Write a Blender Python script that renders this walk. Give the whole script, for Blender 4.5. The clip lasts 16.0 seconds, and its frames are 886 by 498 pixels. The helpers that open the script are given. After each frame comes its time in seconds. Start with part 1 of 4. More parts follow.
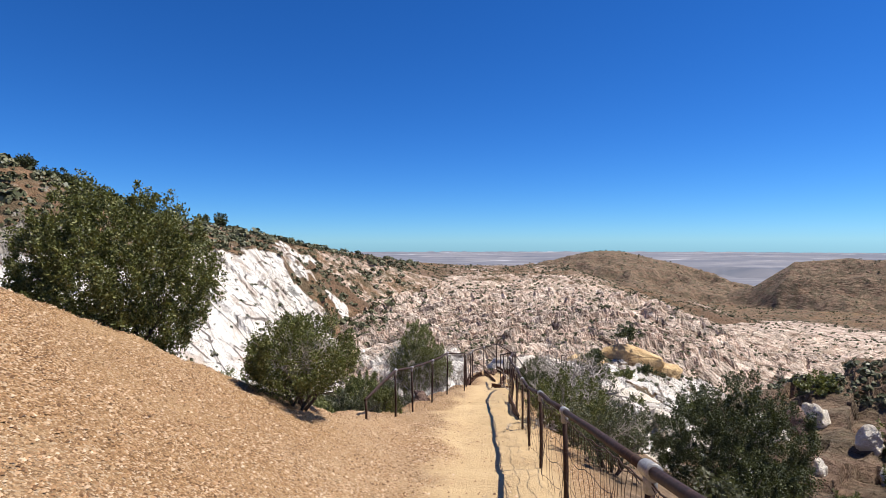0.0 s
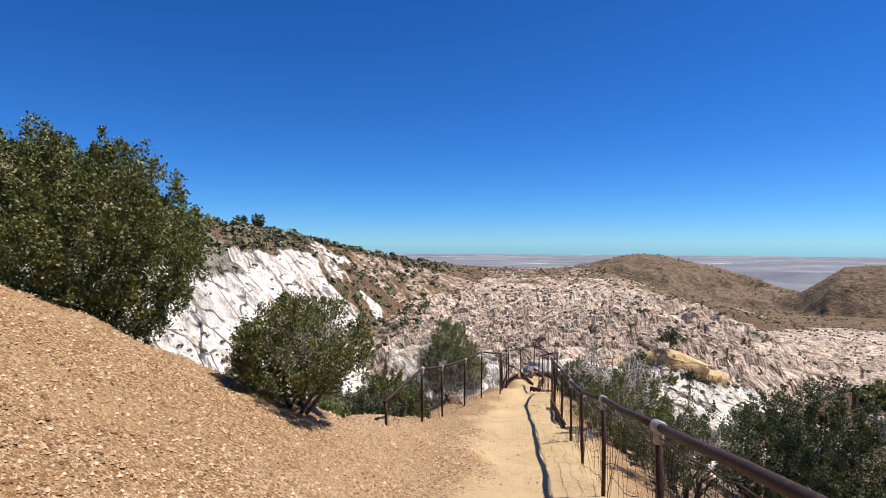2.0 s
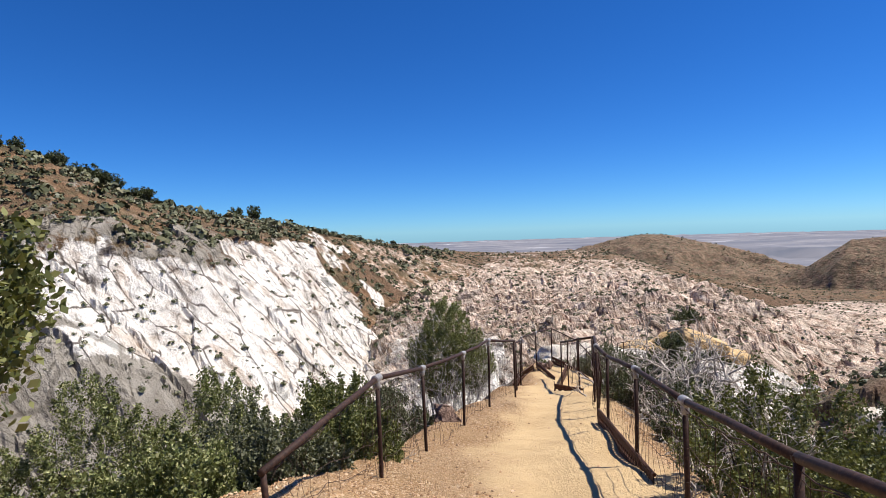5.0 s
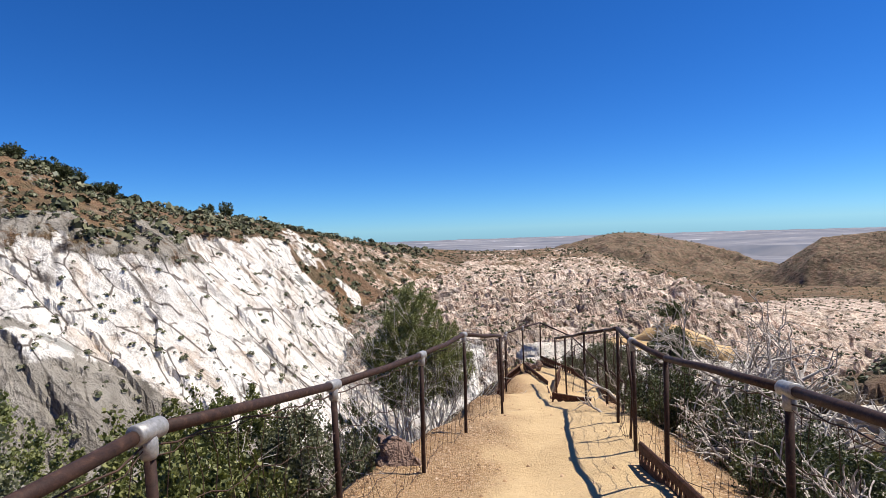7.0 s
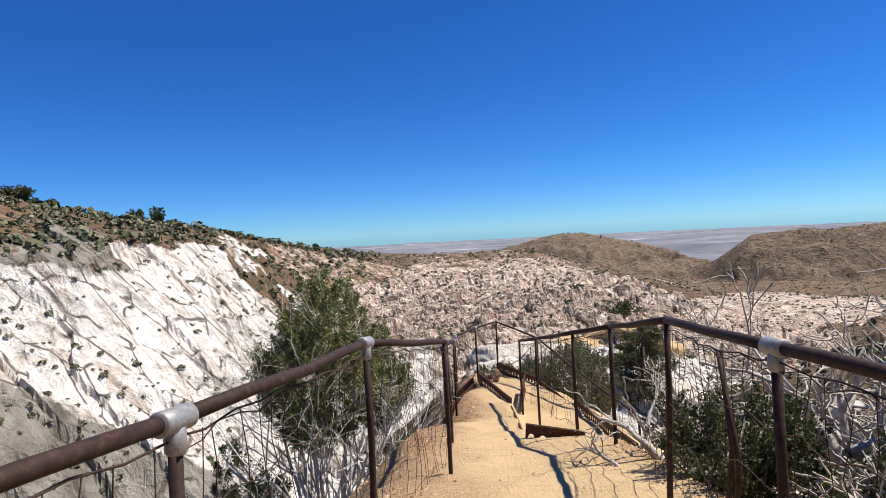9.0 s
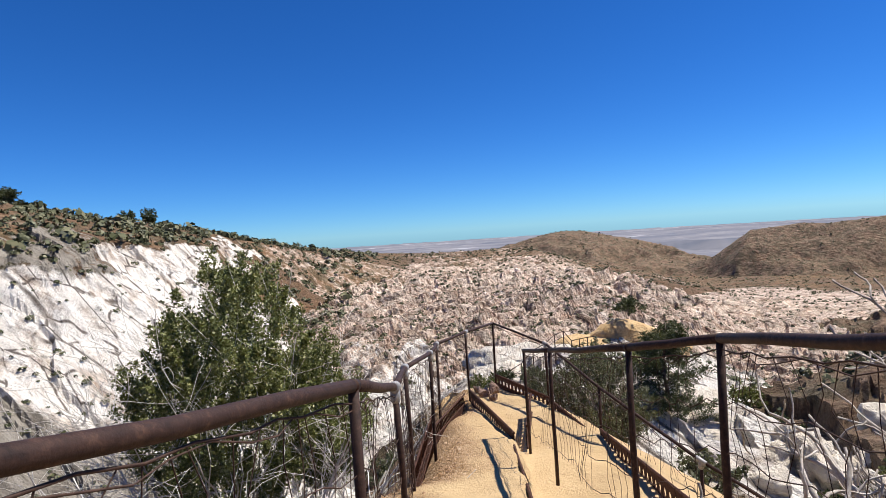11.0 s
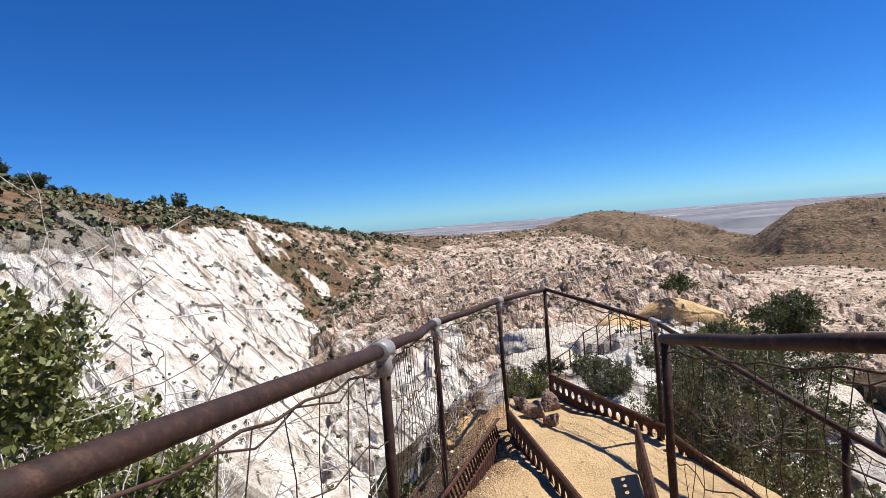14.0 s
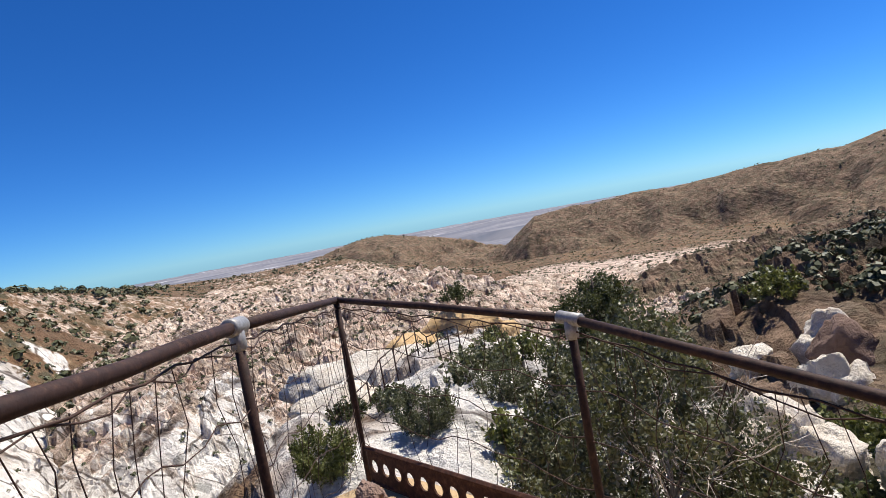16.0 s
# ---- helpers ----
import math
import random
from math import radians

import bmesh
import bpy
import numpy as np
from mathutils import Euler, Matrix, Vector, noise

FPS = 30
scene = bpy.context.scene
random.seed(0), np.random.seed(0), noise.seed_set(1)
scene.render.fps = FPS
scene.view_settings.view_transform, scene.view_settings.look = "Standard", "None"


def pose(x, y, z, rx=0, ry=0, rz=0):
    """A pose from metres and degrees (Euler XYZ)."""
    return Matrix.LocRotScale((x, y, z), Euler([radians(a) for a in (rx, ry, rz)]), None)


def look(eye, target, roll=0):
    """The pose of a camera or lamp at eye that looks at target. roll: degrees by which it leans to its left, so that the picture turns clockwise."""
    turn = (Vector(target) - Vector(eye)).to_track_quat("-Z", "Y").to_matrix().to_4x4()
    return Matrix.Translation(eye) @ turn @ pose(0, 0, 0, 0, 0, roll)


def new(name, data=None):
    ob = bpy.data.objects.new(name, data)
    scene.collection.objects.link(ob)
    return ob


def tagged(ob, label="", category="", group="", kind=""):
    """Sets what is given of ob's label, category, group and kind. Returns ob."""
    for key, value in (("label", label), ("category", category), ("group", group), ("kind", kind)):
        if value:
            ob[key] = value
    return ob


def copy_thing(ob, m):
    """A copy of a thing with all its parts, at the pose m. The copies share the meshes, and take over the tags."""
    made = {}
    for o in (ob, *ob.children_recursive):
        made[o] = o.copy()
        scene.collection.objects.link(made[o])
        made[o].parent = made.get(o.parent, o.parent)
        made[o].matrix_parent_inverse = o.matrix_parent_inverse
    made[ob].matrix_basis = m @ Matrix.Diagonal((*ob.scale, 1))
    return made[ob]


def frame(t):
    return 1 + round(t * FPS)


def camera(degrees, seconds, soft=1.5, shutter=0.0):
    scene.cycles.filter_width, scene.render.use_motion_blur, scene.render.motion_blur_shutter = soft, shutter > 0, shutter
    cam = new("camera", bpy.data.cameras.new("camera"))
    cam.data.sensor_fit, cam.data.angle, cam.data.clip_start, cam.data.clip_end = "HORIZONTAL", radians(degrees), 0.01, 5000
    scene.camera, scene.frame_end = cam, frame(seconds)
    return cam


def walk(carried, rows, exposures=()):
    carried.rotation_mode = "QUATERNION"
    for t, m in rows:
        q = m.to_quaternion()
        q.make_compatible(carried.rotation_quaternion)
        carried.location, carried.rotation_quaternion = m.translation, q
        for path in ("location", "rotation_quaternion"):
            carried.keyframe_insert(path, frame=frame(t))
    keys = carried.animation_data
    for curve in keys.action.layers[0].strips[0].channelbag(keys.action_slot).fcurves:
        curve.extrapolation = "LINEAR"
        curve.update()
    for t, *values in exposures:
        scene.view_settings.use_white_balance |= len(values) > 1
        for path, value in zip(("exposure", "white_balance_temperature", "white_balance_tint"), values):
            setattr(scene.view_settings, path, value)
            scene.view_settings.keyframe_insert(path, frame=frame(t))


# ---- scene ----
cam = camera(76.5, 16.0, soft=0.6)
PATH = [
    (0.0, 0.000, -0.000, 0.000, 89.15, 0.20, -0.59),
    (0.5, 0.002, 0.214, -0.070, 88.85, 0.09, 0.42),
    (1.0, -0.008, 0.376, -0.117, 88.84, 0.39, 2.87),
    (1.5, 0.007, 0.829, -0.226, 89.04, -0.21, 2.66),
    (2.0, 0.013, 1.473, -0.405, 89.42, -0.05, 2.92),
    (2.5, 0.018, 2.180, -0.556, 89.72, 0.51, 3.19),
    (3.0, -0.005, 3.016, -0.737, 89.63, 0.83, 2.75),
    (3.5, -0.035, 3.819, -0.832, 89.34, 1.08, 2.68),
    (6.0, 0.145, 7.763, -1.607, 87.75, 2.97, 2.58),
    (6.5, 0.127, 8.586, -1.763, 87.66, 2.00, 0.39),
    (7.0, 0.192, 9.439, -1.971, 88.01, 2.11, 0.95),
    (7.5, 0.207, 10.345, -2.115, 88.26, 3.29, 2.01),
    (8.0, 0.337, 11.165, -2.312, 88.40, 3.27, 0.43),
    (8.5, 0.375, 12.086, -2.476, 88.31, 3.47, -1.56),
    (9.0, 0.511, 12.952, -2.632, 88.17, 3.05, -4.43),
    (11.5, 1.285, 16.590, -3.169, 88.09, 4.01, -4.39),
    (12.0, 1.491, 17.368, -3.298, 87.85, 4.09, -2.43),
    (12.5, 1.349, 18.180, -3.507, 87.48, 4.78, 0.07),
    (13.0, 1.441, 18.921, -3.638, 87.48, 5.04, 0.34),
    (13.5, 1.428, 19.698, -3.836, 87.12, 4.80, 0.57),
    (14.0, 1.549, 20.540, -4.065, 86.62, 4.70, -1.39),
    (14.5, 1.707, 21.372, -4.264, 86.54, 4.38, -4.54),
    (15.0, 1.821, 22.104, -4.371, 86.94, 5.91, -5.52),
    (15.5, 1.896, 22.697, -4.472, 88.09, 6.24, -9.71),
    (16.0, 2.021, 23.417, -4.618, 86.67, 10.33, -24.49),
]
walk(cam, [(t, pose(*p)) for t, *p in PATH], exposures=[(0.0, 0.52), (16.0, 0.52)])

# ---------- world, sun ----------
SUN_DIR = Vector((0.49, 0.08, 0.86)).normalized()
world = bpy.data.worlds.new("world")
scene.world = world
world.use_nodes = True
wn = world.node_tree.nodes
wl = world.node_tree.links
sky = wn.new("ShaderNodeTexSky")
sky.sky_type = 'NISHITA'
sky.sun_disc = False
sky.sun_elevation = math.asin(SUN_DIR.z)
sky.sun_rotation = math.atan2(SUN_DIR.x, SUN_DIR.y)
sky.altitude = 2500
sky.air_density = 1.0
sky.dust_density = 0.0
sky.ozone_density = 6.0
hsv = wn.new("ShaderNodeHueSaturation")
hsv.inputs["Saturation"].default_value = 1.20
hsv.inputs["Value"].default_value = 1.0
wl.new(sky.outputs[0], hsv.inputs["Color"])
tint = wn.new("ShaderNodeMix")
tint.data_type, tint.blend_type = "RGBA", "MULTIPLY"
tint.inputs[0].default_value = 1.0
tint.inputs[7].default_value = (0.465, 0.80, 1.155, 1)
wl.new(hsv.outputs[0], tint.inputs[6])
wl.new(tint.outputs[2], wn["Background"].inputs["Color"])
wn["Background"].inputs["Strength"].default_value = 0.078
sun_data = bpy.data.lights.new("sun", 'SUN')
sun_data.energy = 5.0
sun_data.angle = radians(0.55)
sun_data.color = (1.0, 0.95, 0.87)
sun = new("sun", sun_data)
sun.matrix_world = look(SUN_DIR * 100, (0, 0, 0))

# ---------- materials ----------
def mat(name, build, rough=0.9, metal=0.0):
    m = bpy.data.materials.new(name)
    m.use_nodes = True
    nt = m.node_tree
    b = nt.nodes["Principled BSDF"]
    b.inputs["Roughness"].default_value = rough
    b.inputs["Metallic"].default_value = metal
    b.inputs["Specular IOR Level"].default_value = 0.25
    build(nt, b)
    return m


def nod(nt, kind, **ins):
    n = nt.nodes.new(kind)
    for k, v in ins.items():
        n.inputs[k.replace("_", " ")].default_value = v
    return n


def noise_tex(nt, scale, detail=6.0, rough=0.6, distortion=0.0, vec=None):
    n = nod(nt, "ShaderNodeTexNoise", Scale=scale, Detail=detail, Roughness=rough, Distortion=distortion)
    if vec is not None:
        nt.links.new(vec, n.inputs["Vector"])
    return n.outputs["Fac"]


def ramp(nt, fac, stops):
    r = nt.nodes.new("ShaderNodeValToRGB")
    e = r.color_ramp.elements
    while len(e) < len(stops):
        e.new(0.5)
    for el, (p, c) in zip(e, stops):
        el.position = p
        el.color = (*c, 1) if len(c) == 3 else c
    nt.links.new(fac, r.inputs["Fac"])
    return r.outputs["Color"]


def mixc(nt, fac, a, b, mode="MIX"):
    n = nt.nodes.new("ShaderNodeMix")
    n.data_type, n.blend_type = "RGBA", mode
    for s, v in ((n.inputs[0], fac), (n.inputs[6], a), (n.inputs[7], b)):
        if hasattr(v, "links"):
            nt.links.new(v, s)
        elif isinstance(v, tuple):
            s.default_value = (*v, 1)
        else:
            s.default_value = v
    return n.outputs[2]


def math_n(nt, op, a, b=0.0, clamp=False):
    n = nt.nodes.new("ShaderNodeMath")
    n.operation, n.use_clamp = op, clamp
    for s, v in ((n.inputs[0], a), (n.inputs[1], b)):
        if hasattr(v, "links"):
            nt.links.new(v, s)
        else:
            s.default_value = v
    return n.outputs[0]


def bump(nt, b, height, strength, dist):
    n = nod(nt, "ShaderNodeBump", Strength=strength, Distance=dist)
    nt.links.new(height, n.inputs["Height"])
    nt.links.new(n.outputs[0], b.inputs["Normal"])


def position(nt):
    return nt.nodes.new("ShaderNodeNewGeometry").outputs["Position"]


def stretched(nt, vec, scale, rot=(0, 0, 0)):
    n = nt.nodes.new("ShaderNodeMapping")
    n.inputs["Scale"].default_value = scale
    n.inputs["Rotation"].default_value = [radians(a) for a in rot]
    nt.links.new(vec, n.inputs["Vector"])
    return n.outputs[0]


def build_ground(nt, b):
    """Sand trail, orange gravel bank: attribute 'zone' red tells the trodden sand."""
    pos = position(nt)
    att = nt.nodes.new("ShaderNodeAttribute")
    att.attribute_name = "zone"
    sep = nt.nodes.new("ShaderNodeSeparateColor")
    nt.links.new(att.outputs["Color"], sep.inputs[0])
    big = noise_tex(nt, 0.9, 5, 0.6, 0.4, pos)
    fine = noise_tex(nt, 38, 4, 0.7, 0.0, pos)
    vor = nod(nt, "ShaderNodeTexVoronoi", Scale=64.0)
    nt.links.new(pos, vor.inputs["Vector"])
    vsep = nt.nodes.new("ShaderNodeSeparateColor")
    nt.links.new(vor.outputs["Color"], vsep.inputs[0])
    sand = mixc(nt, big, (0.49, 0.335, 0.17), (0.60, 0.435, 0.24))
    sand = mixc(nt, math_n(nt, 'MULTIPLY', fine, 0.35), sand, (0.44, 0.30, 0.16))
    gravel = ramp(nt, vsep.outputs[0], [(0.0, (0.10, 0.05, 0.022)), (0.3, (0.33, 0.18, 0.08)), (0.7, (0.50, 0.305, 0.15)), (1.0, (0.72, 0.54, 0.36))])
    gravel = mixc(nt, ramp(nt, big, [(0.4, (0, 0, 0)), (0.75, (0.6, 0.6, 0.6))]), gravel, (0.44, 0.255, 0.115))
    gravel = mixc(nt, ramp(nt, noise_tex(nt, 0.35, 3, 0.5, 0, pos), [(0.45, (0, 0, 0)), (0.65, (0.45, 0.45, 0.45))]), gravel, (0.58, 0.41, 0.24))
    f = math_n(nt, 'ADD', sep.outputs[0], math_n(nt, 'MULTIPLY', math_n(nt, 'SUBTRACT', big, 0.5), 0.9))
    f = math_n(nt, 'ADD', f, math_n(nt, 'MULTIPLY', math_n(nt, 'SUBTRACT', fine, 0.5), 0.5), True)
    earth = ramp(nt, noise_tex(nt, 3.0, 7, 0.7, 0.3, pos), [(0.3, (0.10, 0.065, 0.04)), (0.5, (0.23, 0.155, 0.095)), (0.75, (0.38, 0.27, 0.175))])
    gravel = mixc(nt, math_n(nt, 'ADD', sep.outputs[1], math_n(nt, 'MULTIPLY', math_n(nt, 'SUBTRACT', big, 0.5), 0.6), True), gravel, earth)
    nt.links.new(mixc(nt, f, gravel, sand), b.inputs["Base Color"])
    stones = math_n(nt, 'MULTIPLY', vor.outputs["Distance"], math_n(nt, 'SUBTRACT', math_n(nt, 'MULTIPLY', f, 0.9), 0.95))
    h = math_n(nt, 'ADD', stones, math_n(nt, 'MULTIPLY', fine, 0.6))
    h = math_n(nt, 'ADD', h, math_n(nt, 'MULTIPLY', noise_tex(nt, 6, 5, 0.6, 0, pos), 1.2))
    bump(nt, b, h, 0.9, 0.04)


def build_terrain(nt, b):
    """Hills and rocks by zone: red white rock, green pink rock, blue dark rock, the rest brown scrub soil."""
    pos = position(nt)
    att = nt.nodes.new("ShaderNodeAttribute")
    att.attribute_name = "zone"
    sep = nt.nodes.new("ShaderNodeSeparateColor")
    nt.links.new(att.outputs["Color"], sep.inputs[0])
    n1 = noise_tex(nt, 0.045, 7, 0.62, 0.3, pos)
    n2 = noise_tex(nt, 0.5, 8, 0.68, 0.5, pos)
    n3 = noise_tex(nt, 2.6, 6, 0.7, 0.2, pos)
    def dot(v):
        n = nt.nodes.new("ShaderNodeVectorMath")
        n.operation = 'DOT_PRODUCT'
        n.inputs[1].default_value = v
        nt.links.new(pos, n.inputs[0])
        return n.outputs["Value"]
    comb = nt.nodes.new("ShaderNodeCombineXYZ")
    for k, v in enumerate(((0.70, 0.41, 0.57), (0.17, 0.10, -0.28), (-0.2, 0.33, 0.0))):
        nt.links.new(dot(v), comb.inputs[k])
    beds = noise_tex(nt, 0.42, 8, 0.68, 0.7, comb.outputs[0])
    soil = ramp(nt, n2, [(0.25, (0.10, 0.05, 0.027)), (0.45, (0.20, 0.11, 0.058)), (0.62, (0.28, 0.18, 0.10)), (0.8, (0.40, 0.30, 0.20))])
    veg = ramp(nt, noise_tex(nt, 0.16, 8, 0.75, 0.2, pos), [(0.42, (0, 0, 0)), (0.58, (1, 1, 1))])
    soil = mixc(nt, math_n(nt, 'MULTIPLY', veg, 0.7), soil, (0.09, 0.082, 0.045))
    pale = ramp(nt, noise_tex(nt, 0.07, 6, 0.65, 0.6, pos), [(0.58, (0, 0, 0)), (0.66, (0.35, 0.35, 0.35))])
    soil = mixc(nt, pale, soil, (0.50, 0.39, 0.29))
    dots = nod(nt, "ShaderNodeTexVoronoi", Scale=0.16)
    nt.links.new(pos, dots.inputs["Vector"])
    soil = mixc(nt, ramp(nt, dots.outputs["Distance"], [(0.22, (0.75, 0.75, 0.75)), (0.34, (0, 0, 0))]), soil, (0.075, 0.07, 0.04))
    gully = noise_tex(nt, 0.02, 8, 0.6, 0.6, pos)
    mott = ramp(nt, gully, [(0.44, (0, 0, 0)), (0.60, (0.62, 0.62, 0.62))])
    soil = mixc(nt, mott, soil, (0.135, 0.082, 0.052))
    white = ramp(nt, beds, [(0.30, (0.22, 0.16, 0.12)), (0.40, (0.58, 0.50, 0.42)), (0.48, (0.80, 0.745, 0.67)), (0.75, (0.86, 0.82, 0.75))])
    white = mixc(nt, ramp(nt, n1, [(0.52, (0, 0, 0)), (0.68, (0.7, 0.7, 0.7))]), white, (0.42, 0.36, 0.30))
    white = mixc(nt, ramp(nt, noise_tex(nt, 0.11, 5, 0.6, 1.0, pos), [(0.62, (0, 0, 0)), (0.66, (0.75, 0.75, 0.75))]), white, (0.24, 0.235, 0.21))
    def fractures(scale, width):
        e = nt.nodes.new("ShaderNodeTexVoronoi")
        e.feature = 'DISTANCE_TO_EDGE'
        e.inputs["Scale"].default_value = scale
        wob = nt.nodes.new("ShaderNodeVectorMath")
        wob.operation = 'MULTIPLY_ADD'
        wob.inputs[1].default_value = (1.3, 1.3, 1.3)
        nn = nod(nt, "ShaderNodeTexNoise", Scale=0.25, Detail=5.0)
        nt.links.new(comb.outputs[0], nn.inputs["Vector"])
        nt.links.new(nn.outputs["Color"], wob.inputs[0])
        nt.links.new(comb.outputs[0], wob.inputs[2])
        nt.links.new(wob.outputs[0], e.inputs["Vector"])
        line = ramp(nt, e.outputs["Distance"], [(0.0, (1, 1, 1)), (width * 0.5, (0.85, 0.85, 0.85)), (width, (0, 0, 0))])
        keep = ramp(nt, noise_tex(nt, scale * 1.7, 3, 0.6, 0.0, comb.outputs[0]), [(0.44, (0, 0, 0)), (0.52, (1, 1, 1))])
        return mixc(nt, 1.0, line, keep, "MULTIPLY")
    gap = mixc(nt, 1.0, fractures(0.085, 0.016), fractures(0.30, 0.030), "LIGHTEN")
    white = mixc(nt, math_n(nt, 'MULTIPLY', gap, 0.95), white, (0.10, 0.075, 0.06))
    stain = ramp(nt, noise_tex(nt, 0.3, 4, 0.6, 0.5, comb.outputs[0]), [(0.60, (0, 0, 0)), (0.70, (0.6, 0.6, 0.6))])
    white = mixc(nt, stain, white, (0.46, 0.33, 0.23))
    greyrock = ramp(nt, beds, [(0.30, (0.12, 0.10, 0.085)), (0.42, (0.25, 0.22, 0.18)), (0.60, (0.35, 0.315, 0.265)), (0.8, (0.45, 0.405, 0.345))])
    greyrock = mixc(nt, math_n(nt, 'MULTIPLY', gap, 0.7), greyrock, (0.09, 0.075, 0.06))
    pink = ramp(nt, beds, [(0.3, (0.15, 0.095, 0.065)), (0.40, (0.46, 0.31, 0.23)), (0.50, (0.74, 0.58, 0.46)), (0.72, (0.90, 0.78, 0.66))])
    pink = mixc(nt, math_n(nt, 'MULTIPLY', veg, 0.5), pink, (0.10, 0.09, 0.055))
    dark = ramp(nt, beds, [(0.3, (0.07, 0.045, 0.03)), (0.45, (0.19, 0.12, 0.078)), (0.7, (0.33, 0.225, 0.15))])
    dark = mixc(nt, math_n(nt, 'MULTIPLY', veg, 0.6), dark, (0.08, 0.08, 0.045))
    j = math_n(nt, 'MULTIPLY', math_n(nt, 'SUBTRACT', n2, 0.5), 1.3)
    j = math_n(nt, 'ADD', j, math_n(nt, 'MULTIPLY', math_n(nt, 'SUBTRACT', n1, 0.5), 1.2))

    def mask(s):
        return ramp(nt, math_n(nt, 'ADD', s, j), [(0.42, (0, 0, 0)), (0.58, (1, 1, 1))])
    grit = ramp(nt, n3, [(0.36, (0.5, 0.48, 0.46)), (0.5, (1.0, 1.0, 1.0)), (0.7, (1.2, 1.2, 1.2))])
    chips = nod(nt, "ShaderNodeTexVoronoi", Scale=0.75)
    nt.links.new(comb.outputs[0], chips.inputs["Vector"])
    joint = ramp(nt, chips.outputs["Distance"], [(0.25, (1.1, 1.1, 1.1)), (0.55, (0.95, 0.95, 0.95)), (0.8, (0.55, 0.52, 0.5))])
    c = mixc(nt, mask(sep.outputs[1]), soil, mixc(nt, math_n(nt, 'MULTIPLY', gap, 0.8), mixc(nt, 0.6, pink, joint, "MULTIPLY"), (0.09, 0.06, 0.045)))
    c = mixc(nt, mask(sep.outputs[2]), c, mixc(nt, 0.8, dark, joint, "MULTIPLY"))
    c = mixc(nt, 0.8, c, grit, "MULTIPLY")
    c = mixc(nt, mask(sep.outputs[0]), c, mixc(nt, 0.22, white, mixc(nt, 1.0, grit, joint, "MULTIPLY"), "MULTIPLY"))
    c = mixc(nt, mask(att.outputs["Alpha"]), c, greyrock)
    nt.links.new(c, b.inputs["Base Color"])
    h = math_n(nt, 'ADD', math_n(nt, 'MULTIPLY', beds, 0.7), math_n(nt, 'MULTIPLY', n3, 0.25))
    h = math_n(nt, 'ADD', h, math_n(nt, 'MULTIPLY', n2, 0.45))
    h = math_n(nt, 'ADD', h, math_n(nt, 'MULTIPLY', gully, 6.0))
    bump(nt, b, h, 1.0, 1.5)


def build_rust(nt, b, dark=(0.02, 0.011, 0.009), mid=(0.045, 0.023, 0.017), pale=(0.11, 0.058, 0.038)):
    pos = position(nt)
    n = noise_tex(nt, 30, 6, 0.65, 0.3, pos)
    nt.links.new(ramp(nt, n, [(0.3, dark), (0.55, mid), (0.8, pale)]), b.inputs["Base Color"])
    bump(nt, b, noise_tex(nt, 140, 4, 0.7, 0, pos), 0.4, 0.004)


def build_plain(c1, c2, scale, bmp=0.4, dist=0.02):
    def f(nt, b):
        pos = position(nt)
        n = noise_tex(nt, scale, 6, 0.65, 0.2, pos)
        nt.links.new(ramp(nt, n, [(0.3, c1), (0.7, c2)]), b.inputs["Base Color"])
        bump(nt, b, noise_tex(nt, scale * 5, 4, 0.7, 0, pos), bmp, dist)
    return f


def build_leaf(c1, c2, c3, thin=True):
    def f(nt, b):
        g = nt.nodes.new("ShaderNodeNewGeometry")
        nt.links.new(ramp(nt, g.outputs["Random Per Island"], [(0.0, c1), (0.6, c2), (1.0, c3)]), b.inputs["Base Color"])
        b.inputs["Roughness"].default_value = 0.5
        b.inputs["Specular IOR Level"].default_value = 0.28
        if thin:
            tr = nt.nodes.new("ShaderNodeBsdfTranslucent")
            tr.inputs["Color"].default_value = (c3[0] * 1.1, c3[1] * 1.2, c3[2] * 0.6, 1)
            mx = nt.nodes.new("ShaderNodeMixShader")
            mx.inputs[0].default_value = 0.14
            nt.links.new(b.outputs[0], mx.inputs[1])
            nt.links.new(tr.outputs[0], mx.inputs[2])
            nt.links.new(mx.outputs[0], nt.nodes["Material Output"].inputs["Surface"])
    return f


M_GROUND = mat("sand_and_gravel", build_ground, 0.95)
M_TERRAIN = mat("desert_hills", build_terrain, 0.95)
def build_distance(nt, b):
    """The desert plain far below, with the distance haze put into its colour."""
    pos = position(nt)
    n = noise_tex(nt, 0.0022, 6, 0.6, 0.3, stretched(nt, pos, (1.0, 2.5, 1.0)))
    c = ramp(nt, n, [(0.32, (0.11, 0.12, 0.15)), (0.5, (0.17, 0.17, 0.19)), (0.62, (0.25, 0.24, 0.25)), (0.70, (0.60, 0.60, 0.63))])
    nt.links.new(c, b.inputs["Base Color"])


M_PLAIN = mat("haze_painted_plain", build_distance, 1.0)
M_RUST = mat("rusty_pipe", build_rust, 0.68, 0.1)
M_RUSTY = mat("rusty_sheet", lambda nt, b: build_rust(nt, b, (0.03, 0.014, 0.01), (0.08, 0.035, 0.022), (0.19, 0.09, 0.055)), 0.8, 0.1)
M_WIRE = mat("rusty_wire", lambda nt, b: build_rust(nt, b, (0.035, 0.02, 0.015), (0.07, 0.04, 0.03), (0.12, 0.07, 0.05)), 0.7, 0.2)
M_ZINC = mat("galvanised_coupling", build_plain((0.22, 0.21, 0.20), (0.38, 0.37, 0.36), 60, 0.2, 0.003), 0.5, 0.35)
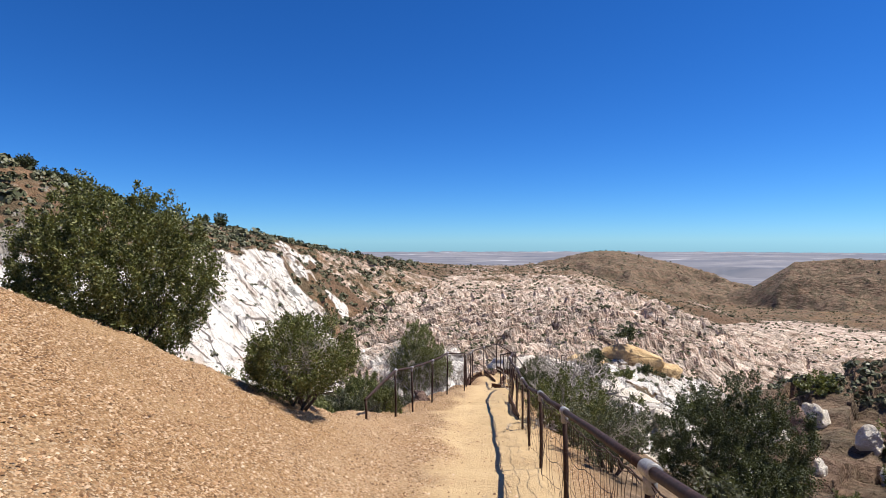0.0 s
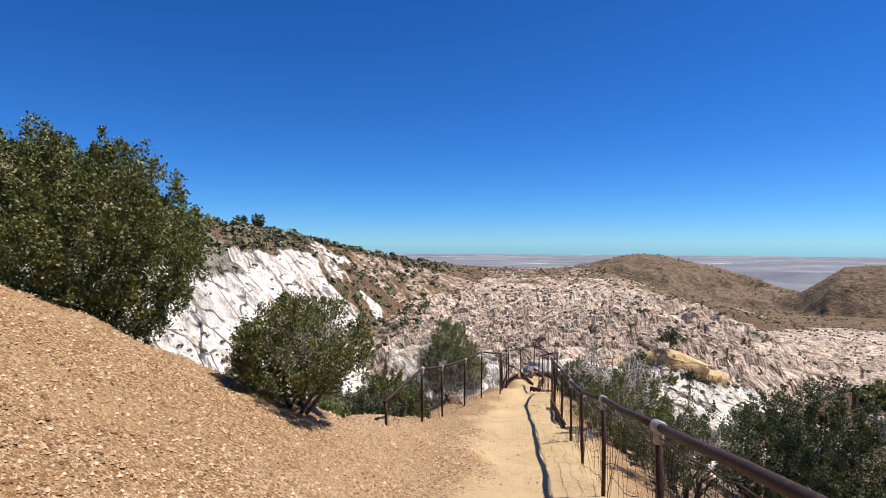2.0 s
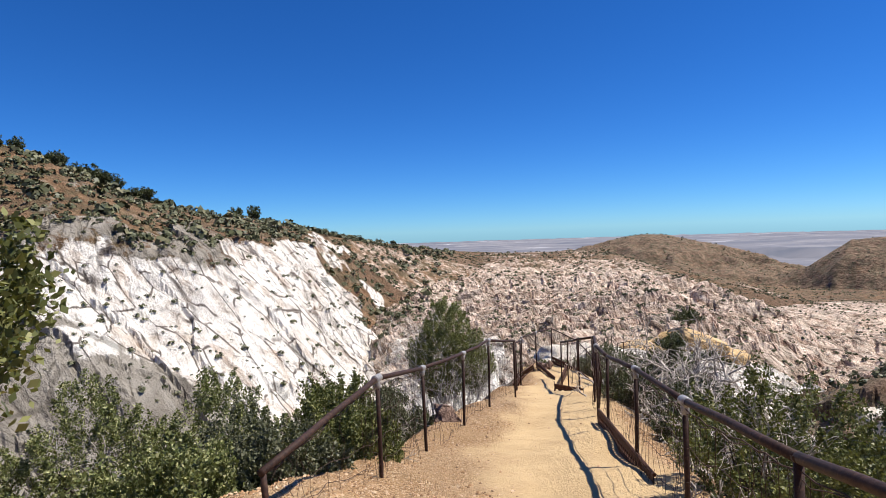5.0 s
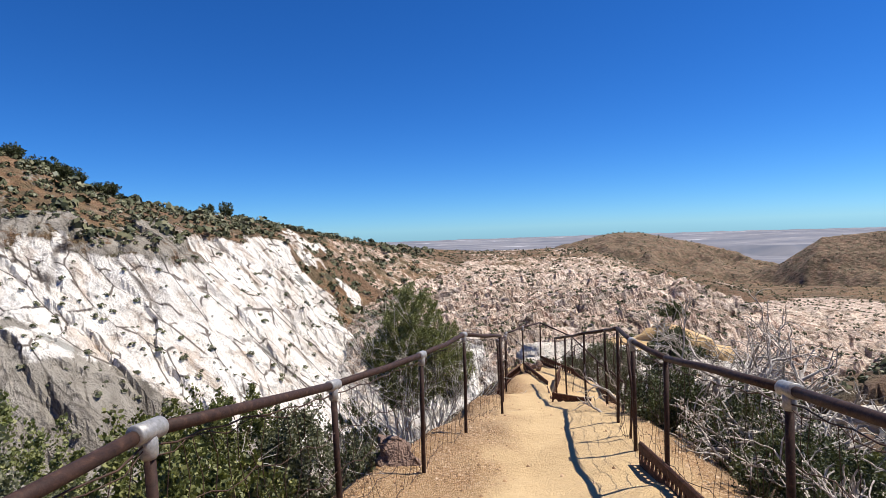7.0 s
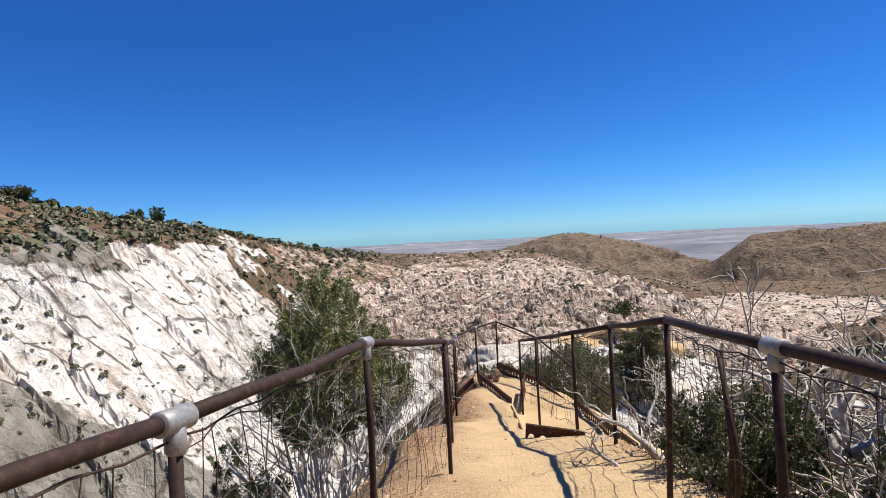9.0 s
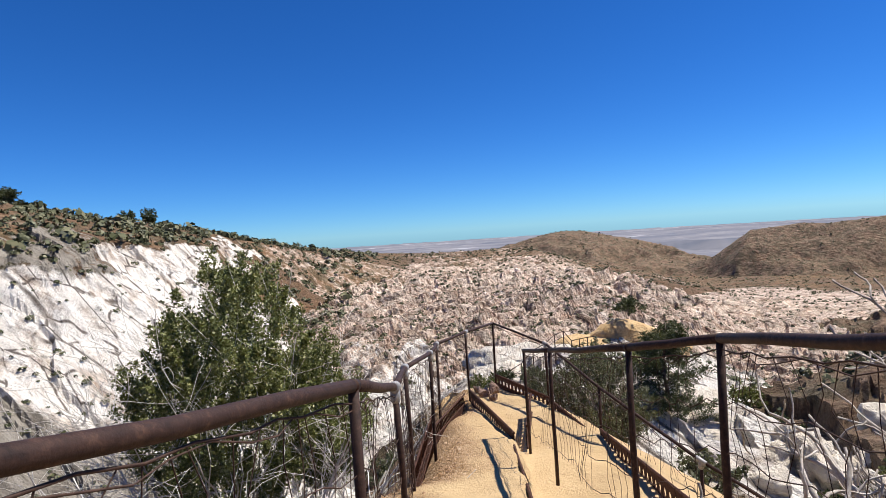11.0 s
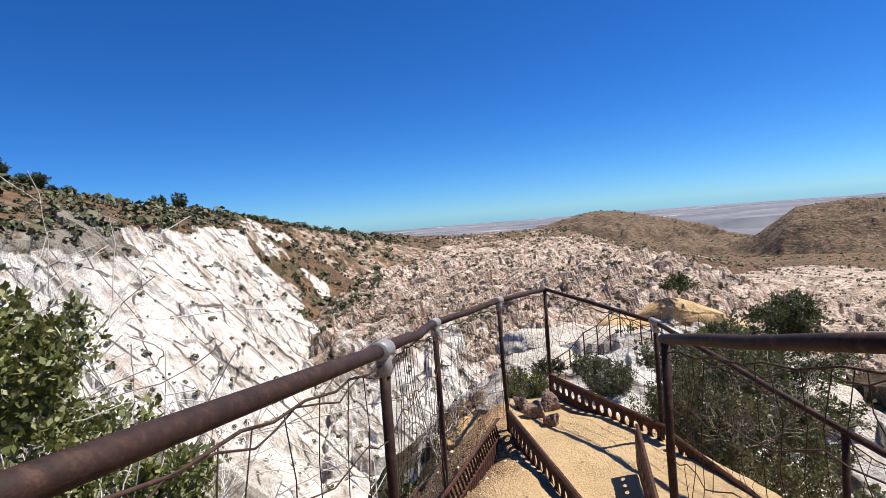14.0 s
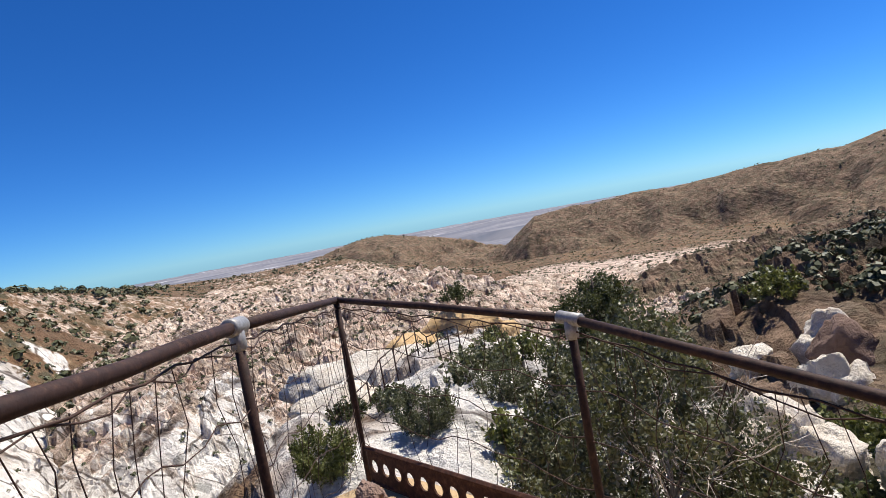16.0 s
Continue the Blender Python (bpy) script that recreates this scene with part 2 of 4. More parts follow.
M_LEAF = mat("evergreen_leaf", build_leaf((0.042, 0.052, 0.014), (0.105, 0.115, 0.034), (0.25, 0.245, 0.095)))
# leaf colours raised: sunlight on the foliage is put into them
M_LEAFW = mat("leaf_painted_sunlit", build_leaf((0.06, 0.075, 0.022), (0.15, 0.165, 0.055), (0.36, 0.35, 0.17)))
M_LEAF2 = mat("grey_green_leaf", build_leaf((0.045, 0.05, 0.025), (0.10, 0.105, 0.058), (0.22, 0.215, 0.14)))
M_LEAF3 = mat("conifer_needle", build_leaf((0.026, 0.034, 0.015), (0.06, 0.072, 0.032), (0.13, 0.135, 0.062)))
M_BARK = mat("brown_bark", build_plain((0.06, 0.045, 0.035), (0.14, 0.11, 0.09), 25), 0.9)
M_DEAD = mat("bleached_dead_wood", build_plain((0.22, 0.18, 0.145), (0.66, 0.60, 0.53), 14), 0.85)
M_PALE = mat("pale_bare_stem", build_plain((0.50, 0.45, 0.39), (0.82, 0.78, 0.72), 20), 0.8)
M_SCRUB = mat("far_scrub", build_leaf((0.045, 0.05, 0.022), (0.10, 0.105, 0.048), (0.20, 0.185, 0.10), False))
M_ROCK = mat("white_sandstone", build_plain((0.62, 0.52, 0.40), (0.86, 0.80, 0.70), 1.6, 0.9, 0.25), 0.95)
M_TAN = mat("tan_sandstone", build_plain((0.40, 0.25, 0.11), (0.62, 0.45, 0.25), 0.8, 0.8, 0.2), 0.95)
M_DKROCK = mat("brown_rock", build_plain((0.12, 0.075, 0.055), (0.27, 0.18, 0.14), 1.2, 0.8, 0.2), 0.95)


# ---------- mesh helpers ----------
def obj(name, verts, faces, material, parent=None, label="", smooth=False):
    me = bpy.data.meshes.new(name)
    me.from_pydata(verts, [], faces)
    if smooth:
        me.shade_smooth()
    if material:
        me.materials.append(material)
    ob = new(name, me)
    ob.parent = parent
    if label:
        ob["label"] = label
    return ob


def part(name, bm, material, parent=None, label="", smooth=False):
    me = bpy.data.meshes.new(name)
    bm.to_mesh(me)
    bm.free()
    if smooth:
        me.shade_smooth()
    me.materials.append(material)
    ob = new(name, me)
    ob.parent = parent
    if label:
        ob["label"] = label
    return ob


def empty(name, at=(0, 0, 0)):
    e = new(name)
    e.empty_display_size = 0.1
    e.location = at
    return e


class Geo:
    """Collects vertices and faces for one mesh."""

    def __init__(self):
        self.v, self.f = [], []

    def tube(self, pts, radii, sides=6, cap=True):
        pts = [Vector(p) for p in pts]
        if not hasattr(radii, "__len__"):
            radii = [radii] * len(pts)
        base = len(self.v)
        up = Vector((0.31, 0.17, 0.93))
        for i, p in enumerate(pts):
            d = (pts[min(i + 1, len(pts) - 1)] - pts[max(i - 1, 0)])
            d = d.normalized() if d.length > 1e-9 else Vector((0, 0, 1))
            a = d.cross(up)
            a = a.normalized() if a.length > 1e-3 else d.orthogonal().normalized()
            c = d.cross(a)
            for k in range(sides):
                w = 2 * math.pi * k / sides
                self.v.append(tuple(p + (a * math.cos(w) + c * math.sin(w)) * radii[i]))
        for i in range(len(pts) - 1):
            for k in range(sides):
                q = base + i * sides
                self.f.append((q + k, q + (k + 1) % sides, q + sides + (k + 1) % sides, q + sides + k))
        if cap:
            self.f.append(tuple(base + k for k in reversed(range(sides))))
            self.f.append(tuple(base + (len(pts) - 1) * sides + k for k in range(sides)))

    def make(self, name, material, parent=None, label="", smooth=True):
        return obj(name, self.v, self.f, material, parent, label, smooth)


# ---------- numpy noise ----------
def hash2(ix, iy, s):
    h = np.sin(ix * 127.1 + iy * 311.7 + s * 74.7) * 43758.5453
    return h - np.floor(h)


def vnoise(x, y, s=0):
    ix, iy = np.floor(x), np.floor(y)
    fx, fy = x - ix, y - iy
    ux, uy = fx * fx * (3 - 2 * fx), fy * fy * (3 - 2 * fy)
    a, b = hash2(ix, iy, s), hash2(ix + 1, iy, s)
    c, d = hash2(ix, iy + 1, s), hash2(ix + 1, iy + 1, s)
    return (a + (b - a) * ux) * (1 - uy) + (c + (d - c) * ux) * uy


def fbm(x, y, octaves=5, s=0, gain=0.5):
    t, a, n = 0, 1.0, 0
    for o in range(octaves):
        t = t + a * (vnoise(x, y, s + o) - 0.5)
        n += a
        x, y, a = x * 2.03 + 17.3, y * 2.03 + 9.1, a * gain
    return t / n * 2


def cells(x, y, s=0):
    """Distance to the nearest and second nearest of scattered points."""
    ix, iy = np.floor(x), np.floor(y)
    d1, d2, idv = np.full(x.shape, 9.0), np.full(x.shape, 9.0), np.zeros(x.shape)
    for dx in (-1, 0, 1):
        for dy in (-1, 0, 1):
            cx, cy = ix + dx, iy + dy
            px, py = cx + hash2(cx, cy, s), cy + hash2(cx, cy, s + 5)
            d = np.hypot(px - x, py - y)
            near = d < d1
            d2 = np.where(near, d1, np.minimum(d2, d))
            idv = np.where(near, hash2(cx, cy, s + 11), idv)
            d1 = np.where(near, d, d1)
    return d1, d2, idv


def sstep(a, b, x):
    t = np.clip((x - a) / (b - a), 0, 1)
    return t * t * (3 - 2 * t)


# ---------- the lie of the land ----------
TRAIL_Y = (-12, 0, 1.5, 3.0, 3.8, 7.8, 9.4, 11.2, 13.0, 16.6, 18.2, 19.7, 21.4, 23.4, 25.0, 27.5, 34)
TRAIL_Z = (0.3, -1.35, -1.72, -2.05, -2.18, -2.96, -3.30, -3.62, -3.96, -4.50, -4.84, -5.16, -5.50, -5.82, -6.02, -6.25, -8.5)
LEFT_Y = (-12, 0, 5, 8, 9.4, 13, 14.5, 16.2, 17.9, 21, 22.2, 24.3, 25.7, 27.4)
LEFT_X = (-0.4, -0.35, -0.35, -0.35, -0.4, -0.5, -0.16, 0.25, 0.85, 1.02, 1.25, 1.5, 2.1, 2.85)
RIGHT_Y = (-12, 1.5, 2.6, 6.9, 10, 15, 16.6, 19.1, 21.6, 23.2, 27.4)
RIGHT_X = (0.5, 0.62, 0.70, 1.26, 1.60, 1.94, 2.2, 2.42, 2.52, 2.55, 2.9)


def trail_z(y):
    return np.interp(y, TRAIL_Y, TRAIL_Z)


def left_x(y):
    return np.interp(y, LEFT_Y, LEFT_X)


def right_x(y):
    return np.interp(y, RIGHT_Y, RIGHT_X)


def crest(x, y, line):
    """Distance to a crest line, its height there and the share of the way along it."""
    best, zc, along, side = np.full(np.shape(x), 1e9), np.zeros(np.shape(x)), np.zeros(np.shape(x)), np.zeros(np.shape(x))
    n = len(line) - 1
    for i in range(n):
        (ax, ay, az), (bx, by, bz) = line[i], line[i + 1]
        ux, uy = bx - ax, by - ay
        t = np.clip(((x - ax) * ux + (y - ay) * uy) / (ux * ux + uy * uy), 0, 1)
        d = np.hypot(x - ax - t * ux, y - ay - t * uy)
        m = d < best
        best = np.where(m, d, best)
        zc = np.where(m, az + t * (bz - az), zc)
        along = np.where(m, i + t, along)
        side = np.where(m, (x - ax) * uy - (y - ay) * ux, side)
    return best, zc, along, side


RIDGE_WEST = [(-190, 60, 62), (-150, 92, 43), (-100, 124, 20.5), (-88, 150, 10.5), (-84, 178, 6.8), (-80, 200, 6.0), (-76, 235, 2.5), (-66, 323, -4), (-24, 449, -16.5), (78, 494, -25), (150, 430, -36), (180, 380, -48)]
RIDGE_FINS = [(40, 360, -25), (66, 290, -24.5), (74, 240, -23), (86, 214, -25), (102, 198, -33), (118, 184, -46)]
RIDGE_EAST = [(355, 622, -50), (382, 596, -24), (415, 572, -21), (499, 491, -17), (597, 366, -6), (615, 335, 3), (675, 198, 25), (700, 19, 60), (505, -186, 90)]
RIDGE_DARK = [(130, 210, -52), (154, 197, -42), (191, 160, -32), (220, 117, -24), (241, 65, -11), (235, -20, 22), (150, -90, 40)]
SPUR = [(2.6, 26, -8.0), (4.1, 31, -8.4), (5.4, 35, -8.4), (7.4, 41, -10.0), (12, 52, -13.6), (21, 73, -17.4), (27, 84, -18.4), (36, 100, -22), (46, 125, -34)]
UPHILL = [(-40, -60, 32), (-8, -12, 5.5), (-2.6, 2.0, 0.05)]


def far_land(x, y):
    """Height and rock zones of the land beyond the trail."""
    r = np.hypot(x - 1, y - 12)
    base = np.interp(r, (0, 60, 150, 300, 600, 1500, 6000), (-34, -40, -44, -48, -66, -112, -125))
    base = base + fbm(x / 60, y / 60, 5, 3) * 5 * sstep(30, 90, r) + 26 * sstep(1850, 1990, r + fbm(x / 160, y / 160, 5, 9) * 260)
    d, zc, s, _ = crest(x, y, RIDGE_WEST)
    w = np.interp(s, (0, 2, 4, 6, 7, 8, 9, 11), (56, 50, 28, 24, 60, 80, 80, 40)) + fbm(x / 18, y / 18, 5, 8) * 14
    k = np.interp(s, (0, 2, 5, 6.4, 7, 8, 9, 11), (0.9, 0.95, 0.95, 0.6, 0.2, 0.12, 0.15, 0.3))
    cap = np.interp(s, (0, 1, 2, 3, 4.5, 12), (0.5, 0.52, 0.48, 0.34, 0.26, 0.2))
    west = zc - cap * np.minimum(d, w) - k * np.maximum(0, d - w) + fbm(x / 30, y / 30, 5, 21) * 2.0 * sstep(3, 25, d)
    face = sstep(-2, 3, d - w) * sstep(6.6, 5.6, s + fbm(x / 25, y / 25, 4, 5) * 0.5)
    face = face * sstep(8, -8, x + 16 - (116 - y) * 0.42 + fbm(x / 12, y / 12, 5, 15) * 26)
    bad = -27 + (np.minimum(r, 440) - 130) * 0.021 - 0.3 * np.maximum(0, r - 450) - 0.35 * np.maximum(0, x - 30 - 0.16 * y) - 0.9 * np.maximum(0, -x - 30 - 0.05 * y) - 0.55 * np.maximum(0, 125 - y + 0.5 * np.abs(x + 5))
    d3, z3, _, _ = crest(x, y, RIDGE_FINS)
    fins = z3 - 0.42 * d3
    d4, z4, _, _ = crest(x, y, RIDGE_EAST)
    gully = np.abs(fbm(x / 110, y / 110, 5, 31))
    east = z4 - 0.29 * d4 - gully * 44 * sstep(5, 80, d4) - np.abs(fbm(x / 42, y / 42, 4, 33)) * 15 * sstep(3, 40, d4)
    d5, z5, _, _ = crest(x, y, RIDGE_DARK)
    dk = z5 - 0.30 * d5
    hx, hy = x - 272, y - 870
    hd = np.hypot(hx, hy)
    hill = -17 - np.interp(np.arctan2(hx, -hy), (-3.2, 0, 1.6, 3.2), (0.18, 0.22, 0.33, 0.30)) * (np.sqrt(hd * hd + 45 ** 2) - 45) - np.abs(fbm(x / 70, y / 70, 5, 51)) * 30 * sstep(10, 120, hd)
    d6, z6, s6, side = crest(x, y, SPUR)
    spur = z6 - np.where(side < 0, 0.9, 0.42) * np.maximum(0, d6 - np.interp(s6, (0, 1, 2, 3, 5, 6, 8), (0.3, 1.0, 2.0, 2.5, 5, 4, 2))) - 0.012 * d6 ** 2 * (side < 0)
    d7, z7, _, _ = crest(x, y, UPHILL)
    up = np.where(((y > -5) & (np.abs(x) < 9)) | (x > 3), -1000, z7 - 0.62 * d7)
    stack = np.stack([base, west, bad, fins, east, dk, hill, spur, up])
    which = np.argmax(stack, 0)
    z = stack.max(0)
    # rocky relief: tilted slabs and blocks
    low = (which == 0) & (x > 5)
    rock = np.where((which == 2) | (which == 3), 1.0, low * sstep(360, 300, r)) * sstep(60, 110, r)
    white = np.where(which == 1, face, 0)
    spurm = (which == 7) * np.maximum(sstep(27, 31, y), sstep(5.5, 7.5, x) * sstep(9, 15, y))
    darkm = (which == 5).astype(float)
    u = (x * 0.80 - y * 0.60) + fbm(x / 14, y / 14, 4, 41) * 6
    v = (x * 0.60 + y * 0.80)
    c1, c2, ci = cells(u / 5.0, v / 13.0, 2)
    e1, e2, ei = cells(u / 2.1 + ci, v / 4.5, 7)
    blocks = (ci - 0.4) * 3.2 + (ei - 0.4) * 1.3 - 1.0 * sstep(0.12, 0.0, c2 - c1) - 0.5 * sstep(0.12, 0, e2 - e1)
    saw = u / 6.5 + fbm(x / 20, y / 20, 3, 43)
    saw = saw - np.floor(saw)
    z = z + rock * (blocks * 0.75 + saw * 1.6 + fbm(x / 7, y / 7, 4, 61) * 1.5) * sstep(520, 200, r)
    # slabs of the pale face dip towards the gorge mouth
    hz = 0.85 * x + 0.5 * y
    q = 0.82 * hz + 0.57 * z + fbm(x / 16, y / 16, 4, 45) * 4
    along = 0.57 * hz - 0.82 * z
    g1, g2, gi = cells(q / 7.5 + fbm(x / 9, y / 9, 3, 46) * 0.35, along / 13.0, 12)
    h1, h2, hi = cells(q / 2.6 + gi, along / 4.6, 17)
    step = q / 9.0 + fbm(x / 24, y / 24, 3, 47) * 0.8
    step = step - np.floor(step)
    crag = sstep(-0.1, 0.35, fbm(x / 22, y / 22, 4, 59))
    slabs = (gi - 0.45) * (1.2 + 1.6 * crag) + (hi - 0.45) * (0.35 + 0.9 * crag) - 1.3 * sstep(0.1, 0, g2 - g1) * (gi > 0.5) - 0.4 * crag * sstep(0.1, 0, h2 - h1) - 1.0 * step
    z = z + white * (slabs + fbm(x / 4, y / 4, 4, 71) * 0.7)
    scree = sstep(-0.5, 0.1, -0.08 * hz - 0.12 * (z + 22) + fbm(x / 14, y / 14, 4, 49) * 0.7) * (which == 1) * (d > w - 2)
    knob = (which == 1) * sstep(3.2, 2.4, s) * np.maximum(sstep(-9, -5, d - w) * sstep(3, 0, d - w), 0.5 * sstep(0.2, 0.4, fbm(x / 20, y / 20, 4, 53)))
    z = z + knob * (d > 6) * ((gi - 0.4) * 1.6 + (hi - 0.4) * 0.9 + 0.8)
    grey = np.clip(scree + 0.62 * knob, 0, 1)
    z = z + spurm * (((hi - 0.4) * 1.3 + (ei - 0.4) * 0.8) * np.maximum(sstep(30, 40, y), 0.8 * sstep(6, 9, x)) + fbm(x / 5, y / 5, 5, 73) * 1.3)
    z = z + darkm * ((ci - 0.4) * 1.6 + (ei - 0.4) * 1.3 + fbm(x / 9, y / 9, 5, 75) * 3.0)
    z = z + ((which == 4) | (which == 6)) * fbm(x / 25, y / 25, 5, 77) * 2.5
    pink = np.where((which == 2) | (which == 3), 0.80 - 0.42 * sstep(200, 400, r) + 0.2 * (which == 3), 0.85 * low * sstep(520, 400, r) * sstep(70, 110, r)) + 0.45 * ((which == 1) & (s > 5.5) & (d > w))
    whitez = white * 0.95 + spurm * np.clip(np.where(y > 29, 0.85, 0.45) + fbm(x / 5, y / 5, 4, 57) * 0.9, 0.1, 1) + 0.75 * ((which == 2) | (which == 0)) * sstep(150, 108, y) * sstep(25, 5, x) + 0.12 * rock * sstep(0.7, 0.8, ci)
    darkz = darkm * 0.9 + 0.72 * ((which == 4) | (which == 6)) + 0.4 * (which == 0) * sstep(300, 450, r)
    return z, whitez, pink, darkz, grey


def near_land(x, y):
    """Trail, bank, terrace; and how sandy the ground is."""
    zt, xl, xr = trail_z(y), left_x(y), right_x(y)
    bank = np.interp(y, (-12, 7.3, 9.5, 11.5, 13.5), (0.58, 0.58, 0.52, 0.28, 0.05))
    edge = np.interp(y, (-12, 0, 3, 4.2, 5.4, 6.0, 6.9, 7.5, 8.2, 9.4, 11, 13, 16, 28), (12, 9, 6.5, 5.2, 3.85, 3.1, 2.3, 1.5, 1.05, 1.0, 0.75, 0.45, 0.35, 0.15))
    hollow = sstep(20.7, 21.5, y) * sstep(26.0, 25.3, y)
    xl = xl + 0.42 * hollow
    edge = edge * (1 - 0.8 * hollow)
    dl = np.maximum(0, xl - x)
    soft = np.sqrt(dl * dl + 0.06) - np.sqrt(0.06)
    over = np.maximum(0, dl - edge)
    z = zt + bank * np.minimum(soft, edge) - 1.05 * (np.sqrt(over * over + 0.09) - 0.3)
    dr = np.maximum(0, x - xr - 0.35)
    # lower terrace of the turn, between the planks
    ter = np.interp(y, (19.0, 19.4, 21.5, 23.2, 25, 28), (-5.5, -5.66, -5.95, -6.08, -6.2, -6.4))
    inner = np.interp(y, (19.3, 20.5, 22.9, 25.7), (2.0, 2.02, 2.36, 2.12))
    lower = sstep(0, 0.14, x - inner) * sstep(19.3, 19.5, y) * sstep(27.6, 27.2, y)
    outer = np.interp(y, (18, 20, 23.4, 25.5, 27.4), (3.3, 3.6, 3.72, 3.5, 2.85))
    drop = np.maximum(0, x - outer - 0.12)
    zr = zt - 0.50 * dr - 0.012 * dr ** 2
    zr = np.where(lower > 0, zr * (1 - lower) + (ter - np.interp(y, (19, 23, 24.5), (0.55, 0.6, 0.8)) * drop) * lower, zr)
    z = np.where(x > xr - 0.6, np.where(lower > 0, zr, np.where(dr > 0, zr, z)), z)
    ahead = np.maximum(0, y - 27.3)
    z = z - 1.7 * ahead
    sand = sstep(-0.42, 0.38, fbm(x / 0.6, y / 0.6, 4, 91) * 0.5 + x - xl - np.interp(y, (0, 8, 12, 15, 18), (0.2, 0.35, 0.72, 0.6, 0.1))) * sstep(0.5, 0.0, x - xr)
    sand = np.maximum(sand, lower)
    z = z + fbm(x / 0.9, y / 0.9, 4, 81) * 0.06 + fbm(x / 0.22, y / 0.22, 3, 85) * 0.018 - 0.05 * sand * np.exp(-((x - (xl + xr) / 2) / 0.5) ** 2)
    rough = (1 - sand) * (0.5 + 0.5 * sstep(0, 1.2, dr + over))
    z = z + rough * fbm(x / 0.5, y / 0.5, 4, 87) * 0.10
    earth = np.maximum(sstep(0.0, 0.9, dr) * (lower < 0.5), sstep(0.1, 0.8, over))
    return z, sand, earth


def land(x, y):
    x, y = np.atleast_1d(np.asarray(x, float)), np.atleast_1d(np.asarray(y, float))
    zn, sand, earth = near_land(x, y)
    zf, w, p, dk, gr = far_land(x, y)
    inside = sstep(30.5, 28.0, y) * sstep(-16, -11, x) * sstep(9.5, 6.0, x - np.interp(y, (16, 20), (4.0, 0))) * sstep(-14, -9, y)
    zn = np.where(inside > 0, zn * inside + (1 - inside) * np.minimum(zn, zf), -1e4)
    m = zn > zf
    return np.where(m, zn, zf), np.where(m, sand, 0), np.where(m, 0, w), np.where(m, earth, p), np.where(m, 0, dk), m, np.where(m, 0, gr)


def ground_z(x, y):
    return float(land(x, y)[0][0])


def grid_mesh(X, Y, drop=None, keep=None):
    z, sand, w, p, dk, m, gr = land(X.ravel(), Y.ravel())
    if drop is not None:
        z = z - drop.ravel()
    n, k = X.shape
    co = np.stack([X.ravel(), Y.ravel(), z], 1)
    idx = np.arange(n * k).reshape(n, k)
    quads = np.stack([idx[:-1, :-1], idx[1:, :-1], idx[1:, 1:], idx[:-1, 1:]], -1).reshape(-1, 4)
    if keep is not None:
        quads = quads[keep[:-1, :-1].ravel()]
    return co, quads, np.stack([np.where(m, sand, w), p, dk, gr], 1), m


def build_land():
    nx, ny = np.arange(-9, 13.01, 0.11), np.arange(-7, 33.01, 0.11)
    X, Y = np.meshgrid(nx, ny)
    co1, q1, z1, m1 = grid_mesh(X, Y)
    az = np.radians(np.concatenate([np.arange(-180, -62, 3.0), np.arange(-62, 82, 0.21), np.arange(82, 181, 3.0)]))
    rr = np.concatenate([np.arange(4, 60, 0.6), np.arange(60, 190, 0.55), np.arange(190, 500, 2.2), np.arange(500, 1000, 5.0), np.geomspace(1000, 4900, 56)])
    A, R = np.meshgrid(az, rr)
    PX, PY = 1 + R * np.sin(A), 13 + R * np.cos(A)
    inside = (PX > -8.6) & (PX < 12.6) & (PY > -6.6) & (PY < 32.6)
    co2, q2, z2, m2 = grid_mesh(PX, PY, drop=inside * 0.25, keep=~((PX > -8) & (PX < 12) & (PY > -6) & (PY < 32)))
    q2 = q2[:, ::-1]
    q1 = q1[:, ::-1]
    co = np.concatenate([co1, co2])
    quads = np.concatenate([q1, q2 + len(co1)])
    zone = np.concatenate([z1, z2])
    near = np.concatenate([m1, m2])
    me = bpy.data.meshes.new("ground")
    me.vertices.add(len(co))
    me.vertices.foreach_set("co", co.astype(np.float32).ravel())
    me.loops.add(quads.size)
    me.loops.foreach_set("vertex_index", quads.astype(np.int32).ravel())
    me.polygons.add(len(quads))
    me.polygons.foreach_set("loop_start", np.arange(0, quads.size, 4, dtype=np.int32))
    me.materials.append(M_GROUND)
    me.materials.append(M_TERRAIN)
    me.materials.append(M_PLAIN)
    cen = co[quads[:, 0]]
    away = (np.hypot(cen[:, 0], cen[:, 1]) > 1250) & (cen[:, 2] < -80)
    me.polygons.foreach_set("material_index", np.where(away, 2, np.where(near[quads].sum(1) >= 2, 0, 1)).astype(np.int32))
    me.update(calc_edges=True)
    att = me.attributes.new("zone", 'FLOAT_COLOR', 'POINT')
    att.data.foreach_set("color", zone.astype(np.float32).ravel())
    me.validate()
    span = np.hypot(cen[:, 0] - 1, cen[:, 1] - 13)
    me.polygons.foreach_set("use_smooth", (near[quads].sum(1) >= 2) | (span > 260))
    return tagged(new("ground", me), "sandy trail, orange gravel bank and rocky desert hills", "ground", kind="structure")


GROUND = build_land()


